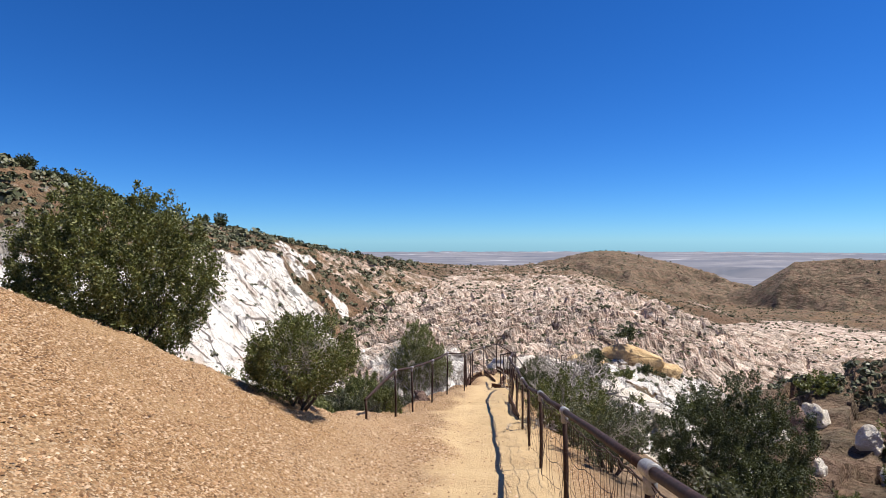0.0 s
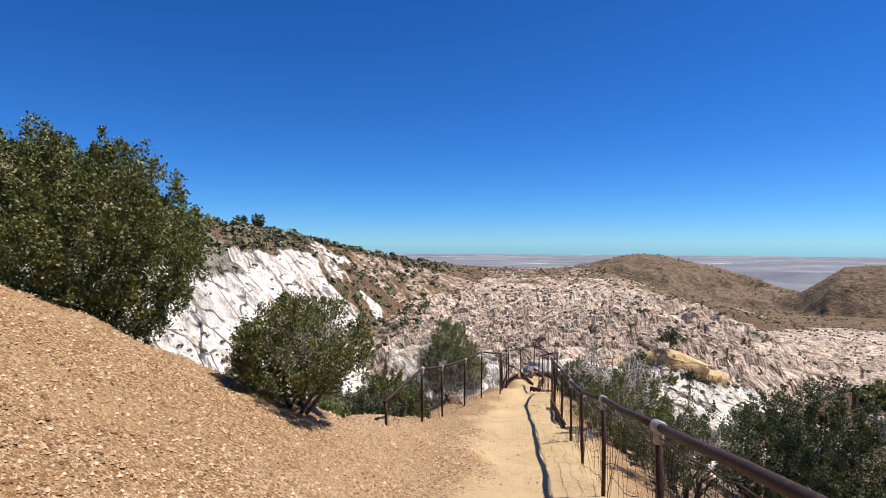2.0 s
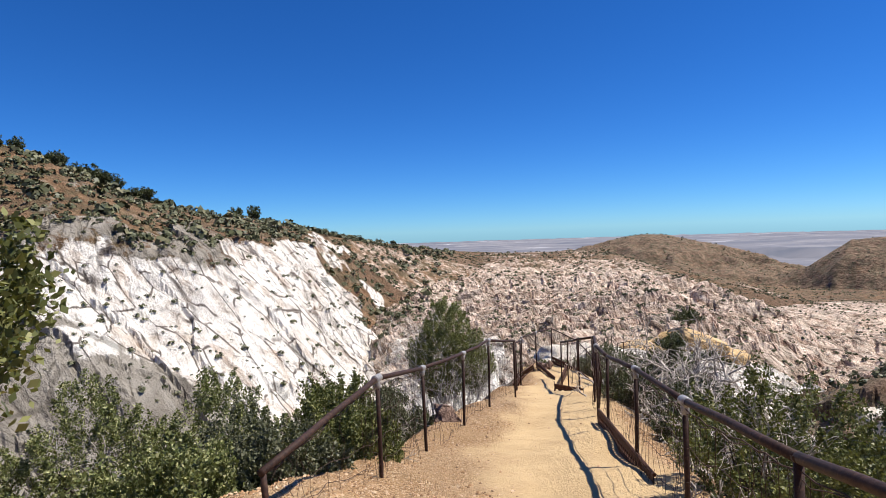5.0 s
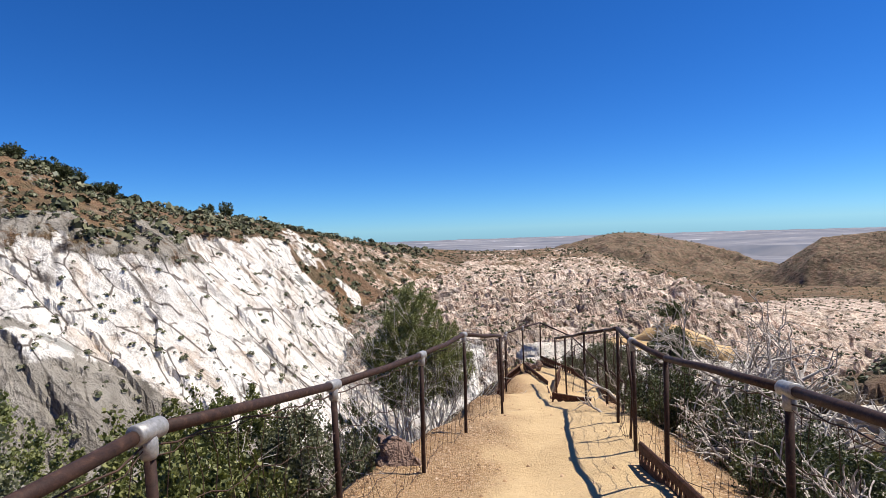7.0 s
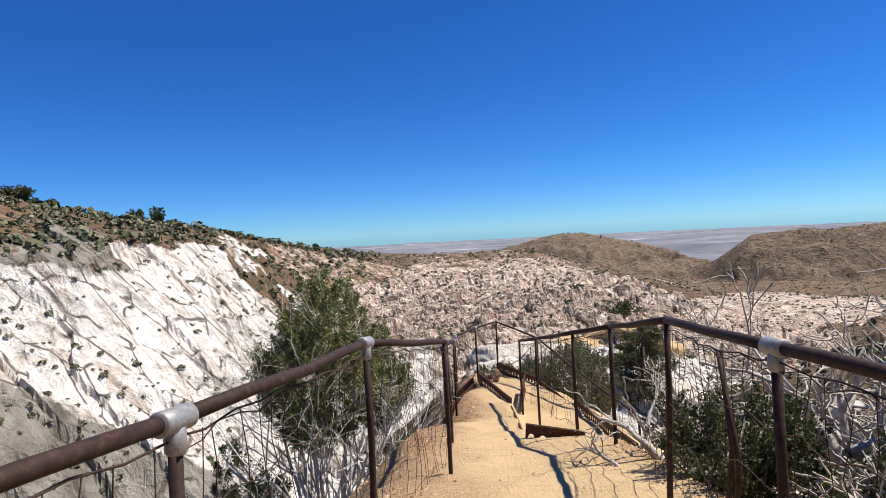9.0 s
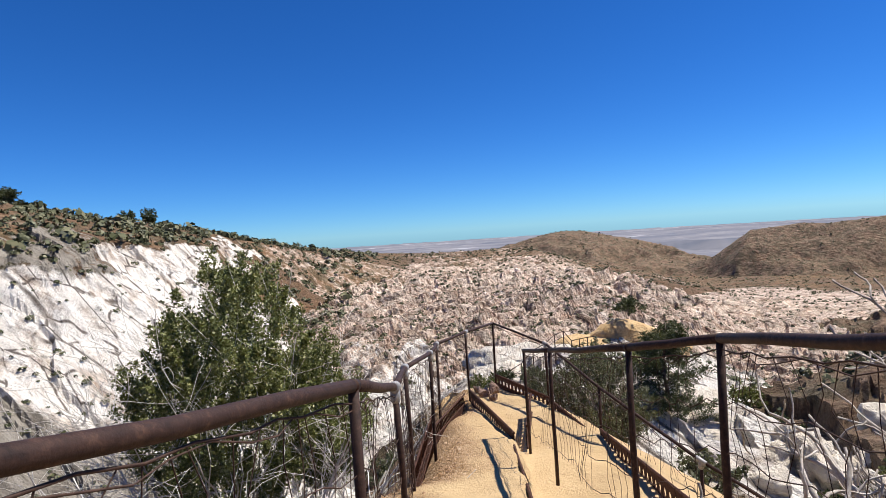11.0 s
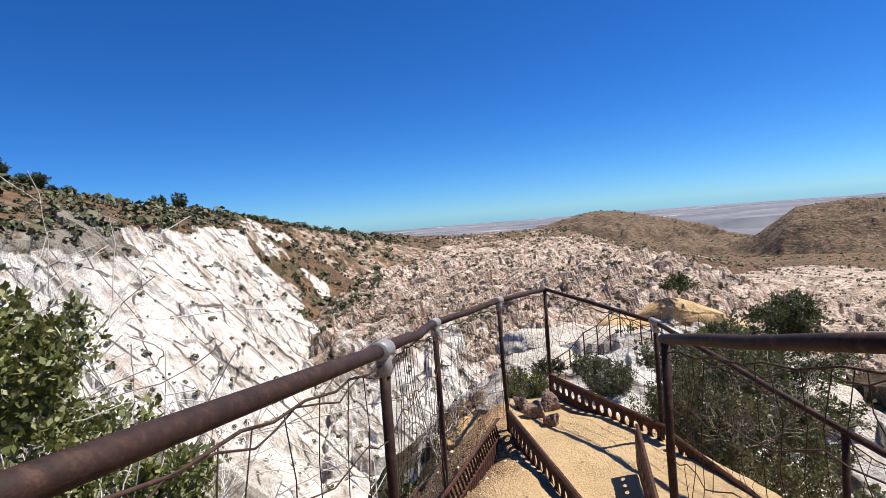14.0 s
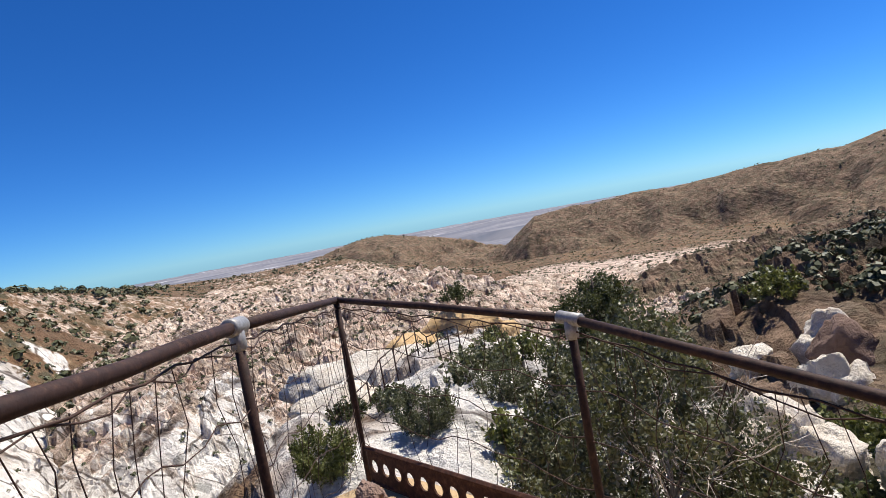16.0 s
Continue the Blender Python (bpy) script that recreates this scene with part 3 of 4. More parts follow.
# ---------- fences ----------
def fence(name, label, feet, rng, height=1.15, rail_r=0.0245, post_r=0.02, lean=0.02, mesh=True, couplings=(), stub=False, rail_from=0, hang=0.0):
    """A pipe railing: posts, rails, couplings, and torn wire netting between the posts."""
    root = empty(name, feet[0])
    base = Vector(feet[0])
    tagged(root, label, "fence", "trail railings")
    feet = [Vector(f) - base for f in feet]
    tops = []
    for i, f in enumerate(feet):
        tops.append(f + Vector((rng.uniform(-lean, lean), rng.uniform(-lean, lean), height * (0.35 if stub and i == 0 else 1))))
    for f, t in zip(feet, tops):
        g = Geo()
        mid = f.lerp(t, 0.5) + Vector((rng.uniform(-.01, .01), rng.uniform(-.01, .01), 0))
        g.tube([f - Vector((0, 0, 0.3)), f, mid, t], post_r, 10)
        g.make("post", M_RUST, root)
    for i in range(rail_from, len(feet) - 1):
        a, b = tops[i], tops[i + 1]
        g = Geo()
        d = (b - a).normalized()
        m1 = a.lerp(b, 0.5) + Vector((rng.uniform(-.012, .012), 0, rng.uniform(-.015, .01)))
        g.tube([a - d * 0.02, a.lerp(b, 0.25), m1, a.lerp(b, 0.75), b + d * 0.02], rail_r, 12)
        g.make("rail", M_RUST, root)
    for i in couplings:
        t = tops[i]
        d = ((tops[min(i + 1, len(tops) - 1)] - tops[max(i - 1, 0)])).normalized()
        g = Geo()
        g.tube([t - d * 0.065, t - d * 0.06, t - d * 0.02, t + d * 0.06, t + d * 0.065], [rail_r * 1.25, rail_r * 1.48, rail_r * 1.42, rail_r * 1.48, rail_r * 1.25], 14)
        c = g.make("coupling", M_ZINC, root, "pale galvanised pipe coupling")
        g = Geo()
        g.tube([t, t - Vector((0, 0, 0.085)), t - Vector((0, 0, 0.095))], [post_r * 1.5, post_r * 1.5, post_r * 1.15], 12)
        k = g.make("collar", M_ZINC, root)
    if mesh:
        for i in range(rail_from, len(feet) - 1):
            g = Geo()
            fa, fb, ta, tb = feet[i], feet[i + 1], tops[i], tops[i + 1]
            L = (fb - fa).length
            side = (fb - fa).cross(Vector((0, 0, 1))).normalized()
            n = max(3, int(L / 0.10))
            ph = rng.uniform(0, 9)

            def at(u, v):
                p = (fa.lerp(fb, u)).lerp(ta.lerp(tb, u), v)
                bulge = (0.05 * math.sin(u * 5 + ph) + 0.035 * math.sin(v * 7 + ph * 2 + u * 9)) * math.sin(math.pi * min(1, max(0, u))) * (1 - v * 0.6)
                return p + side * bulge + Vector((0, 0, -hang * math.sin(math.pi * u) * v)) + (fb - fa) * (0.014 * math.sin(v * 11 + u * 23 + ph))
            for v in (0.06, 0.28, 0.50, 0.72, 0.93):
                if rng.random() < 0.12:
                    continue
                g.tube([at(k / 14, v + 0.02 * math.sin(k * 1.7 + ph)) for k in range(15)], 0.0028, 4, False)
            for k in range(1, n):
                if rng.random() < 0.18:
                    continue
                u = k / n + rng.uniform(-0.012, 0.012)
                lo = 0.02 if rng.random() < 0.8 else rng.uniform(0.2, 0.5)
                g.tube([at(u + 0.02 * math.sin(w * 2.2 + k), lo + (0.95 - lo) * w / 6) for w in range(7)], 0.0018, 4, False)
            g.make("wire_netting", M_WIRE, root, "rusty sagging wire netting")
            g = Geo()
            steps = int(L / 0.16)
            pts = [at(k / steps, 0.955) for k in range(steps + 1)]
            g.tube([p + Vector((0, 0, -0.015 * (k % 2))) for k, p in enumerate(pts)], 0.004, 5, False)
            g.make("tie_wire", M_WIRE, root)
    return root


def on_ground(pts, dz=0.0):
    return [(x, y, ground_z(x, y) + dz) for x, y in pts]


frng = random.Random(4)
fence("pipe_railing", "rusty pipe railing with wire netting beside gravel bank",
      [(-1.2, 9.4, -3.05), (-0.85, 11.3, -3.74), (-0.58, 12.95, -4.06), (-0.15, 14.52, -4.24), (0.27, 16.2, -4.38), (0.85, 17.9, -4.74), (0.98, 19.3, -5.14), (1.04, 20.9, -5.42), (1.325, 22.56, -5.665), (1.51, 24.4, -5.93), (2.13, 25.7, -6.02), (2.88, 27.4, -6.2)],
      frng, height=1.13, stub=True, couplings=(1, 2, 3, 4, 6, 7, 8, 9, 10))
fence("pipe_railing", "rusty pipe railing descending along outer terrace planks",
      [(2.88, 27.4, -6.2), (3.5, 25.5, -6.3), (3.72, 23.5, -6.55), (4.3, 21.9, -7.0), (5.6, 20.6, -7.8)], frng, height=1.13, rail_r=0.021, couplings=(1, 3))
fence("pipe_railing", "rusty pipe railing with crumpled netting on drop side",
      [(0.52, -2.2, -1.15), (0.68, 0.0, -1.58), (0.86, 2.3, -2.08), (1.07, 4.67, -2.56), (1.26, 6.85, -3.01), (1.4, 8.5, -3.38), (1.54, 10.2, -3.67), (1.69, 12.0, -3.89), (1.84, 13.9, -4.19), (1.94, 15.0, -4.28), (2.2, 16.5, -4.42), (2.6, 18.5, -4.82), (2.42, 19.2, -5.00), (2.55, 21.6, -5.53), (2.6, 23.1, -5.85)],
      frng, height=1.13, rail_r=0.0255, couplings=(1, 2, 3, 4, 6, 7, 9), hang=0.02)

# ---------- a bundle of leaning pipes tied to the railing ----------
bundle = tagged(empty("pipe_bundle", (2.1, 15.8, ground_z(2.1, 15.8))), "rusty loose pipes leaning together beside the railing", "pipes")
for k in range(2):
    g = Geo()
    a = Vector((frng.uniform(-.08, .12), k * 0.16 - 0.25, -0.05))
    g.tube([a, a + Vector((frng.uniform(-.05, .05), frng.uniform(-.05, .05), 0.6)), a + Vector((frng.uniform(-.08, .08), frng.uniform(-.1, .1), 1.12))], 0.014, 8)
    g.make("pipe", M_RUST, bundle)


# ---------- pierced steel planks ----------
def plank(label, a, b, height, rng, hole=0.04, pitch=0.13, thick=0.012, tilt=0.0):
    """A steel plank on edge from a to b, with a row of round holes and folded lips."""
    a, b = Vector(a), Vector(b)
    root = tagged(empty("steel_plank", a), label, "steel plank", "terrace planks")
    d = (b - a)
    L = d.length
    d = d.normalized()
    up = Vector((0, 0, 1)) - d * d.z
    up.normalize()
    out = d.cross(up)
    n = max(2, int(L / pitch))
    w = L / n
    v, f = [], []
    N = 12
    for s in (0, 1):
        for i in range(n):
            cx, cz = (i + 0.5) * w, height * 0.5
            ring, sq = [], []
            for k in range(N):
                t = 2 * math.pi * k / N + math.pi / N
                ring.append((cx + hole * math.cos(t), cz + hole * 1.15 * math.sin(t)))
                m = max(abs(math.cos(t)), abs(math.sin(t)))
                sq.append((cx + w / 2 * math.cos(t) / m, cz + height / 2 * math.sin(t) / m))
            base = len(v)
            for (px, pz) in ring + sq:
                v.append(tuple(d * px + up * pz + out * (thick * (s - 0.5) + 0.01 * math.sin(px * 3.1))))
            for k in range(N):
                q = (base + k, base + N + k, base + N + (k + 1) % N, base + (k + 1) % N)
                f.append(q if s else q[::-1])
    half = n * 2 * N
    for i in range(n):
        for k in range(N):
            q = i * 2 * N + k
            q2 = i * 2 * N + (k + 1) % N
            f.append((q, q2, half + q2, half + q))
    bm = bmesh.new()
    vs = [bm.verts.new(p) for p in v]
    for q in f:
        bm.faces.new([vs[k] for k in q])
    bmesh.ops.remove_doubles(bm, verts=bm.verts, dist=0.002)
    part("sheet", bm, M_RUSTY, root)
    for z, h in ((0.0, 0.014), (height, 0.018)):
        g = Geo()
        g.tube([d * (L * k / 6) + up * z + out * 0.008 for k in range(7)], h, 6)
        g.make("lip", M_RUSTY, root, smooth=False)
    return root


prng = random.Random(9)
plank("rusty pierced steel plank edging the terrace", (2.86, 27.2, -6.33), (3.5, 25.35, -6.33), 0.24, prng)
plank("rusty pierced steel plank edging the terrace", (3.5, 25.3, -6.36), (3.70, 23.5, -6.40), 0.24, prng)
plank("rusty pierced steel plank holding the lower sand", (3.70, 23.45, -6.24), (3.42, 19.9, -5.75), 0.24, prng)
plank("rusty pierced steel plank holding the trail edge", (2.14, 25.6, -6.18), (2.37, 22.9, -6.0), 0.27, prng)
plank("rusty pierced steel plank below the trail edge", (1.86, 19.5, -5.28), (2.5, 19.25, -5.34), 0.30, prng)
plank("rusty pierced steel plank below the inner railing", (2.30, 22.6, -6.02), (2.02, 20.3, -5.66), 0.26, prng)
plank("rusty steel plank set upright by the sand step", (2.58, 23.2, -6.06), (3.02, 24.8, -6.12), 0.30, prng, hole=0.036, pitch=0.13)

plank("rusty pierced steel plank fallen along the railing foot", (1.62, 11.2, -3.72), (1.86, 14.6, -4.22), 0.2, prng, hole=0.03, pitch=0.10)


def tread_panel(label, a, b, height):
    """Rusty sheet of slanted bars: rails with many short herringbone bars."""
    a, b = Vector(a), Vector(b)
    root = tagged(empty("bar_panel", a), label, "steel panel")
    d = b - a
    for z in (0.0, 0.34, 0.67, 1.0):
        g = Geo()
        g.tube([Vector((0, 0, z * height)), d + Vector((0, 0, z * height))], 0.014, 6)
        g.make("bar", M_RUSTY, root, smooth=False)
    n = int(d.length / 0.075)
    for row in range(3):
        g = Geo()
        for k in range(n):
            p = d * (k / n)
            s = 0.055 if row % 2 else -0.055
            q = d.normalized() * s
            g.tube([p + Vector((0, 0, height * row / 3)) - q, p + Vector((0, 0, height * (row + 1) / 3)) + q], 0.011, 4)
        tagged(g.make("slanted_bar", M_RUSTY, root, smooth=False), kind="stuff")
    return root


tread_panel("rusty slanted-bar steel panel holding up the trail", (1.02, 21.3, -5.95), (1.36, 23.6, -6.1), 0.50)
tread_panel("rusty slanted-bar steel panel holding up the trail", (1.34, 23.5, -6.25), (2.02, 25.6, -6.45), 0.48)


# ---------- shrubs ----------
def leaf_mesh(tips, per, size, rng, up=0.6, aspect=3.2, fuzz=0.19):
    """Small folded leaves along short upright twigs at the tips."""
    n = len(tips) * per
    t = np.repeat(np.array([p for p, _, _ in tips]), per, 0)
    dirs = np.repeat(np.array([q for _, q, _ in tips]), per, 0)
    ln = np.repeat(np.array([l for _, _, l in tips]), per, 0)
    s = rng.random(n)
    spread = rng.normal(0, 1, (n, 3)) * (fuzz * ln * (1.05 - 0.75 * s))[:, None]
    p = t + dirs * (s * ln)[:, None] + spread
    ax = dirs * up + rng.normal(0, 0.75, (n, 3))
    ax /= np.linalg.norm(ax, axis=1)[:, None]
    sd = np.cross(ax, rng.normal(0, 1, (n, 3)))
    sd /= np.linalg.norm(sd, axis=1)[:, None] + 1e-9
    z = size * (0.6 + 0.8 * rng.random(n))[:, None]
    a, b, c, d = p, p + ax * z * 0.5 + sd * z / aspect, p + ax * z, p + ax * z * 0.5 - sd * z / aspect
    v = np.stack([a, b, c, d], 1).reshape(-1, 3)
    f = np.arange(4 * n).reshape(-1, 4)
    return v, f


def fill_mesh(name, v, f, material):
    me = bpy.data.meshes.new(name)
    me.vertices.add(len(v))
    me.vertices.foreach_set("co", v.astype(np.float32).ravel())
    me.loops.add(f.size)
    me.loops.foreach_set("vertex_index", f.astype(np.int32).ravel())
    me.polygons.add(len(f))
    me.polygons.foreach_set("loop_start", np.arange(0, f.size, f.shape[1], dtype=np.int32))
    me.update(calc_edges=True)
    me.materials.append(material)
    return me


def limb(g, p, d, length, r, rng, depth, tips, wander=0.35, kids=3, least=0.0028, thin=0.62):
    """A crooked tapering limb that forks; ends are gathered in tips."""
    pts, rad = [p], [r]
    k = 5
    for i in range(k):
        d = (d + Vector([rng.normal(0, wander / 2.2) for _ in range(3)])).normalized()
        p = p + d * (length / k)
        pts.append(p)
        rad.append(max(least, r * (1 - 0.45 * (i + 1) / k)))
    g.tube(pts, rad, 5 if r > 0.008 else 3, False)
    if depth == 0:
        tips.append((p, d))
        return
    for i in range(kids):
        e = (d + Vector([rng.normal(0, 0.55) for _ in range(3)])).normalized()
        j = int(rng.integers(2, k + 1))
        limb(g, pts[j], e, length * rng.uniform(0.5, 0.8), rad[j] * thin, rng, depth - 1, tips, wander, kids, least, thin)


def shrub(name, label, x, y, width, height, seed, leaf, leaves=9000, size=0.032, stems=7, bark=None, dead=0.0, z=None, clumps=110, lean=(0, 0), base_gap=0.12, twig=0.2, group="", flat=1.0, stem_len=0.36, fuzz=0.19, full=0.48, twigs=None):
    rng = np.random.default_rng(seed)
    root = empty(name, (x, y, (ground_z(x, y) if z is None else z) - 0.04))
    tagged(root, label, "shrub", group)
    tips = []
    tries = 0
    lobes = [(rng.uniform(-0.5, 0.5), rng.uniform(-0.5, 0.5), rng.uniform(0.45, 1.0)) for _ in range(7)]
    while len(tips) < clumps and tries < clumps * 40:
        tries += 1
        q = rng.uniform(-1, 1, 3)
        r = np.linalg.norm(q * np.array([1, 1, 1]))
        if r > 1 or rng.random() > 0.25 + 0.75 * r ** 2:
            continue
        hgt = 0.5 + 0.5 * q[2]
        lobe = max(math.exp(-((q[0] - a) ** 2 + (q[1] - b) ** 2) / 0.22) * c for a, b, c in lobes)
        if hgt > full + (1.1 - full) * lobe:
            continue
        wide = 1.0 - 0.35 * max(0, 0.35 - hgt)
        p = np.array([q[0] * width / 2 * wide + lean[0] * hgt, q[1] * width / 2 * wide * flat + lean[1] * hgt, height * (base_gap + (0.94 - base_gap) * hgt)])
        d = np.array([q[0] * 0.5, q[1] * 0.5, 0.9 + 0.3 * q[2]])
        tips.append((p, d / np.linalg.norm(d), twig * rng.uniform(0.6, 1.5)))
    g = Geo()
    ends = []
    for k in range(stems):
        a = 2 * math.pi * k / stems + rng.uniform(-.3, .3)
        d = Vector((math.cos(a) * rng.uniform(0.2, 0.8), math.sin(a) * rng.uniform(0.2, 0.8), 1)).normalized()
        limb(g, Vector((0.05 * math.cos(a), 0.05 * math.sin(a), -0.08)), d, height * stem_len, 0.013 + 0.012 * width, rng, 2, ends, 0.3, 3)
    g.make("trunk", bark or M_BARK, root)
    if dead > 0:
        g = Geo()
        ends = []
        for k in range(int(10 * dead)):
            a = rng.uniform(0, 6.28)
            d = Vector((math.cos(a) * 0.5, math.sin(a) * 0.5, 1)).normalized()
            limb(g, Vector((0.1 * math.cos(a), 0.1 * math.sin(a), height * 0.35)), d, height * 0.3, 0.011, rng, 2, ends, 0.4, 4)
        g.make("dead_twig", twigs or M_DEAD, root, "bleached bare twigs")
    v, f = leaf_mesh(tips, max(1, leaves // max(1, len(tips))), size, rng, fuzz=fuzz)
    ob = new("foliage", fill_mesh("foliage", v, f, leaf))
    ob.parent = root
    return root


def dead_shrub(label, x, y, width, height, seed, stems=9, z=None, depth=4, thick=0.035, kids=3, name="dead_shrub"):
    rng = np.random.default_rng(seed)
    root = tagged(empty(name, (x, y, (ground_z(x, y) if z is None else z) - 0.04)), label, "dead shrub")
    ends = []
    for k in range(stems):
        g = Geo()
        a = 2 * math.pi * k / stems + rng.uniform(-.3, .3)
        s = rng.uniform(0.5, 1.5) * width / height * 0.6
        d = Vector((math.cos(a) * s, math.sin(a) * s, 1)).normalized()
        limb(g, Vector((0.08 * math.cos(a), 0.08 * math.sin(a), -0.1)), d, height * 0.5, thick * rng.uniform(0.35, 1.1), rng, depth, ends, 0.5, kids, 0.0065, 0.72)
        g.make("limb", M_DEAD, root)
    return root


EVG = "evergreen desert shrub with small glossy leaves"
shrub("evergreen_shrub", "dense round evergreen shrub on the gravel bank edge", -3.92, 7.0, 2.24, 2.5, 1, M_LEAF, 110000, 0.032, clumps=1100, base_gap=-0.03, twig=0.13, z=-1.58, fuzz=0.34, full=0.6)
shrub("evergreen_shrub", "evergreen shrub with bleached twigs above its shadow", -1.8, 7.25, 1.36, 1.2, 2, M_LEAF, 36000, 0.028, clumps=300, dead=3.0, base_gap=0.13, full=0.58, lean=(0.15, 0), twig=0.16, fuzz=0.3)
for k, (sx, sy, sz, sw, sh) in enumerate([(-2.5, 12.3, -4.7, 1.4, 1.5), (-1.75, 13.2, -4.7, 1.2, 1.4), (-3.5, 13.4, -4.9, 1.6, 1.7), (-1.15, 14.7, -5.0, 1.1, 1.3), (-2.2, 14.9, -5.0, 1.4, 1.5), (-4.6, 12.6, -4.8, 1.6, 1.7), (-1.7, 11.2, -4.1, 0.9, 0.95), (-1.35, 12.3, -4.3, 0.9, 0.95), (-2.6, 10.6, -4.0, 1.1, 1.0)]):
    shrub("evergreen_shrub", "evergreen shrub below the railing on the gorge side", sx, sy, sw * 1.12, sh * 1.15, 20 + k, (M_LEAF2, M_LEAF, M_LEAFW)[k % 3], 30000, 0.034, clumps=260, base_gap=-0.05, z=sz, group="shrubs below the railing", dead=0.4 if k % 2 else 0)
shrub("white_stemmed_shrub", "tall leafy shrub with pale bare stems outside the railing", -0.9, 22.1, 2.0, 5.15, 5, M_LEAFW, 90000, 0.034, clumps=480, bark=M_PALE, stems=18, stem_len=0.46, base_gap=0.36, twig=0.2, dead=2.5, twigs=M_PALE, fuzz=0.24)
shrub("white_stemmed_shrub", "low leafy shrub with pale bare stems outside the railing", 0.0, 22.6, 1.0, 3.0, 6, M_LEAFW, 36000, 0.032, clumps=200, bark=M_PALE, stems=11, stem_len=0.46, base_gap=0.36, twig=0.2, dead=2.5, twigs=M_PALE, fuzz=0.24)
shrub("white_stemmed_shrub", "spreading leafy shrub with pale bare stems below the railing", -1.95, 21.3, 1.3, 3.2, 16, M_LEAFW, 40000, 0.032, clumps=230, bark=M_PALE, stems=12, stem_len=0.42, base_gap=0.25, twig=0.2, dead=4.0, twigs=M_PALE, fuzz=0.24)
shrub("grey_shrub", "grey-green shrub beyond the corner post", 2.0, 29.2, 1.4, 1.6, 7, M_LEAF2, 9000, 0.04, clumps=90, dead=1.0)
shrub("grey_shrub", "large olive grey shrub beside the outer railing", 4.7, 26.5, 2.0, 2.35, 8, M_LEAF2, 60000, 0.034, clumps=420, dead=1.2, base_gap=0.02, z=-7.75, fuzz=0.26)
shrub("grey_shrub", "olive grey shrub under the drop-side railing", 2.5, 10.9, 1.5, 1.35, 10, M_LEAF, 26000, 0.028, clumps=220, dead=0.5, base_gap=0.02)
shrub("grey_shrub", "olive grey shrub under the drop-side railing", 2.6, 8.4, 1.3, 1.3, 11, M_LEAF2, 10000, 0.03, clumps=100, dead=0.4, base_gap=0.02)
shrub("evergreen_shrub", "large dark evergreen shrub on the slope below", 7.6, 14.3, 3.7, 3.9, 12, M_LEAF3, 90000, 0.045, clumps=640, twig=0.26, base_gap=0.0, fuzz=0.3, full=0.6)
shrub("evergreen_shrub", "large dark evergreen shrub on the slope below", 6.9, 12.0, 1.8, 1.7, 13, M_LEAF3, 24000, 0.045, clumps=140, twig=0.3, dead=0.5, base_gap=0.02)
for k, (sx, sy, sw, sh) in enumerate([(4.6, 14.6, 2.2, 1.2), (5.4, 17.6, 2.4, 1.5), (3.9, 12.9, 1.6, 0.95), (2.9, 16.9, 1.0, 0.8), (3.1, 14.0, 1.1, 0.75), (3.6, 15.8, 1.5, 1.0), (4.3, 18.6, 1.6, 1.1), (3.4, 12.0, 1.2, 0.8)]):
    shrub("grey_shrub", "dark low shrub under the dead branches", sx, sy, sw, sh, 70 + k, M_LEAF3, 16000, 0.03, clumps=180, base_gap=-0.05, group="shrubs under dead branches")
for k, (sx, sy, sw, sh) in enumerate([(6.4, 30.6, 1.2, 0.8), (5.0, 32.0, 1.0, 0.7), (7.2, 33.4, 1.3, 1.0), (3.2, 31.4, 0.8, 0.7)]):
    shrub("sage_shrub", "grey-green sage shrub in the wash below the planks", sx, sy, sw, sh, 90 + k, M_LEAF2 if k % 3 else M_LEAF, 13000, 0.036, clumps=150, base_gap=-0.05, group="sage shrubs in the wash", dead=0.6 if k % 2 else 0)
dead_shrub("sprawling bleached dead shrub beside the railing", 3.65, 15.2, 2.2, 1.7, 31, 12, depth=4, kids=3, thick=0.085)
dead_shrub("low grey dead shrub tangled below the railing", 2.9, 13.2, 1.7, 1.1, 36, 9, depth=3, kids=4, thick=0.035)
dead_shrub("tall bleached dead shrub with gnarled limbs", 4.0, 17.2, 2.8, 2.5, 32, 10, depth=4, thick=0.13, kids=3)
dead_shrub("tangled grey dead shrub below the trail edge", 3.6, 18.3, 1.8, 1.2, 33, 9, depth=3, kids=4)
dead_shrub("tangled grey dead shrub beneath the corner post", 1.6, 27.3, 1.2, 1.1, 34, 7, depth=3, thick=0.02)
dead_shrub("dry twigs at the foot of the railing", 1.75, 10.2, 0.7, 0.5, 35, 6, depth=3, thick=0.012)


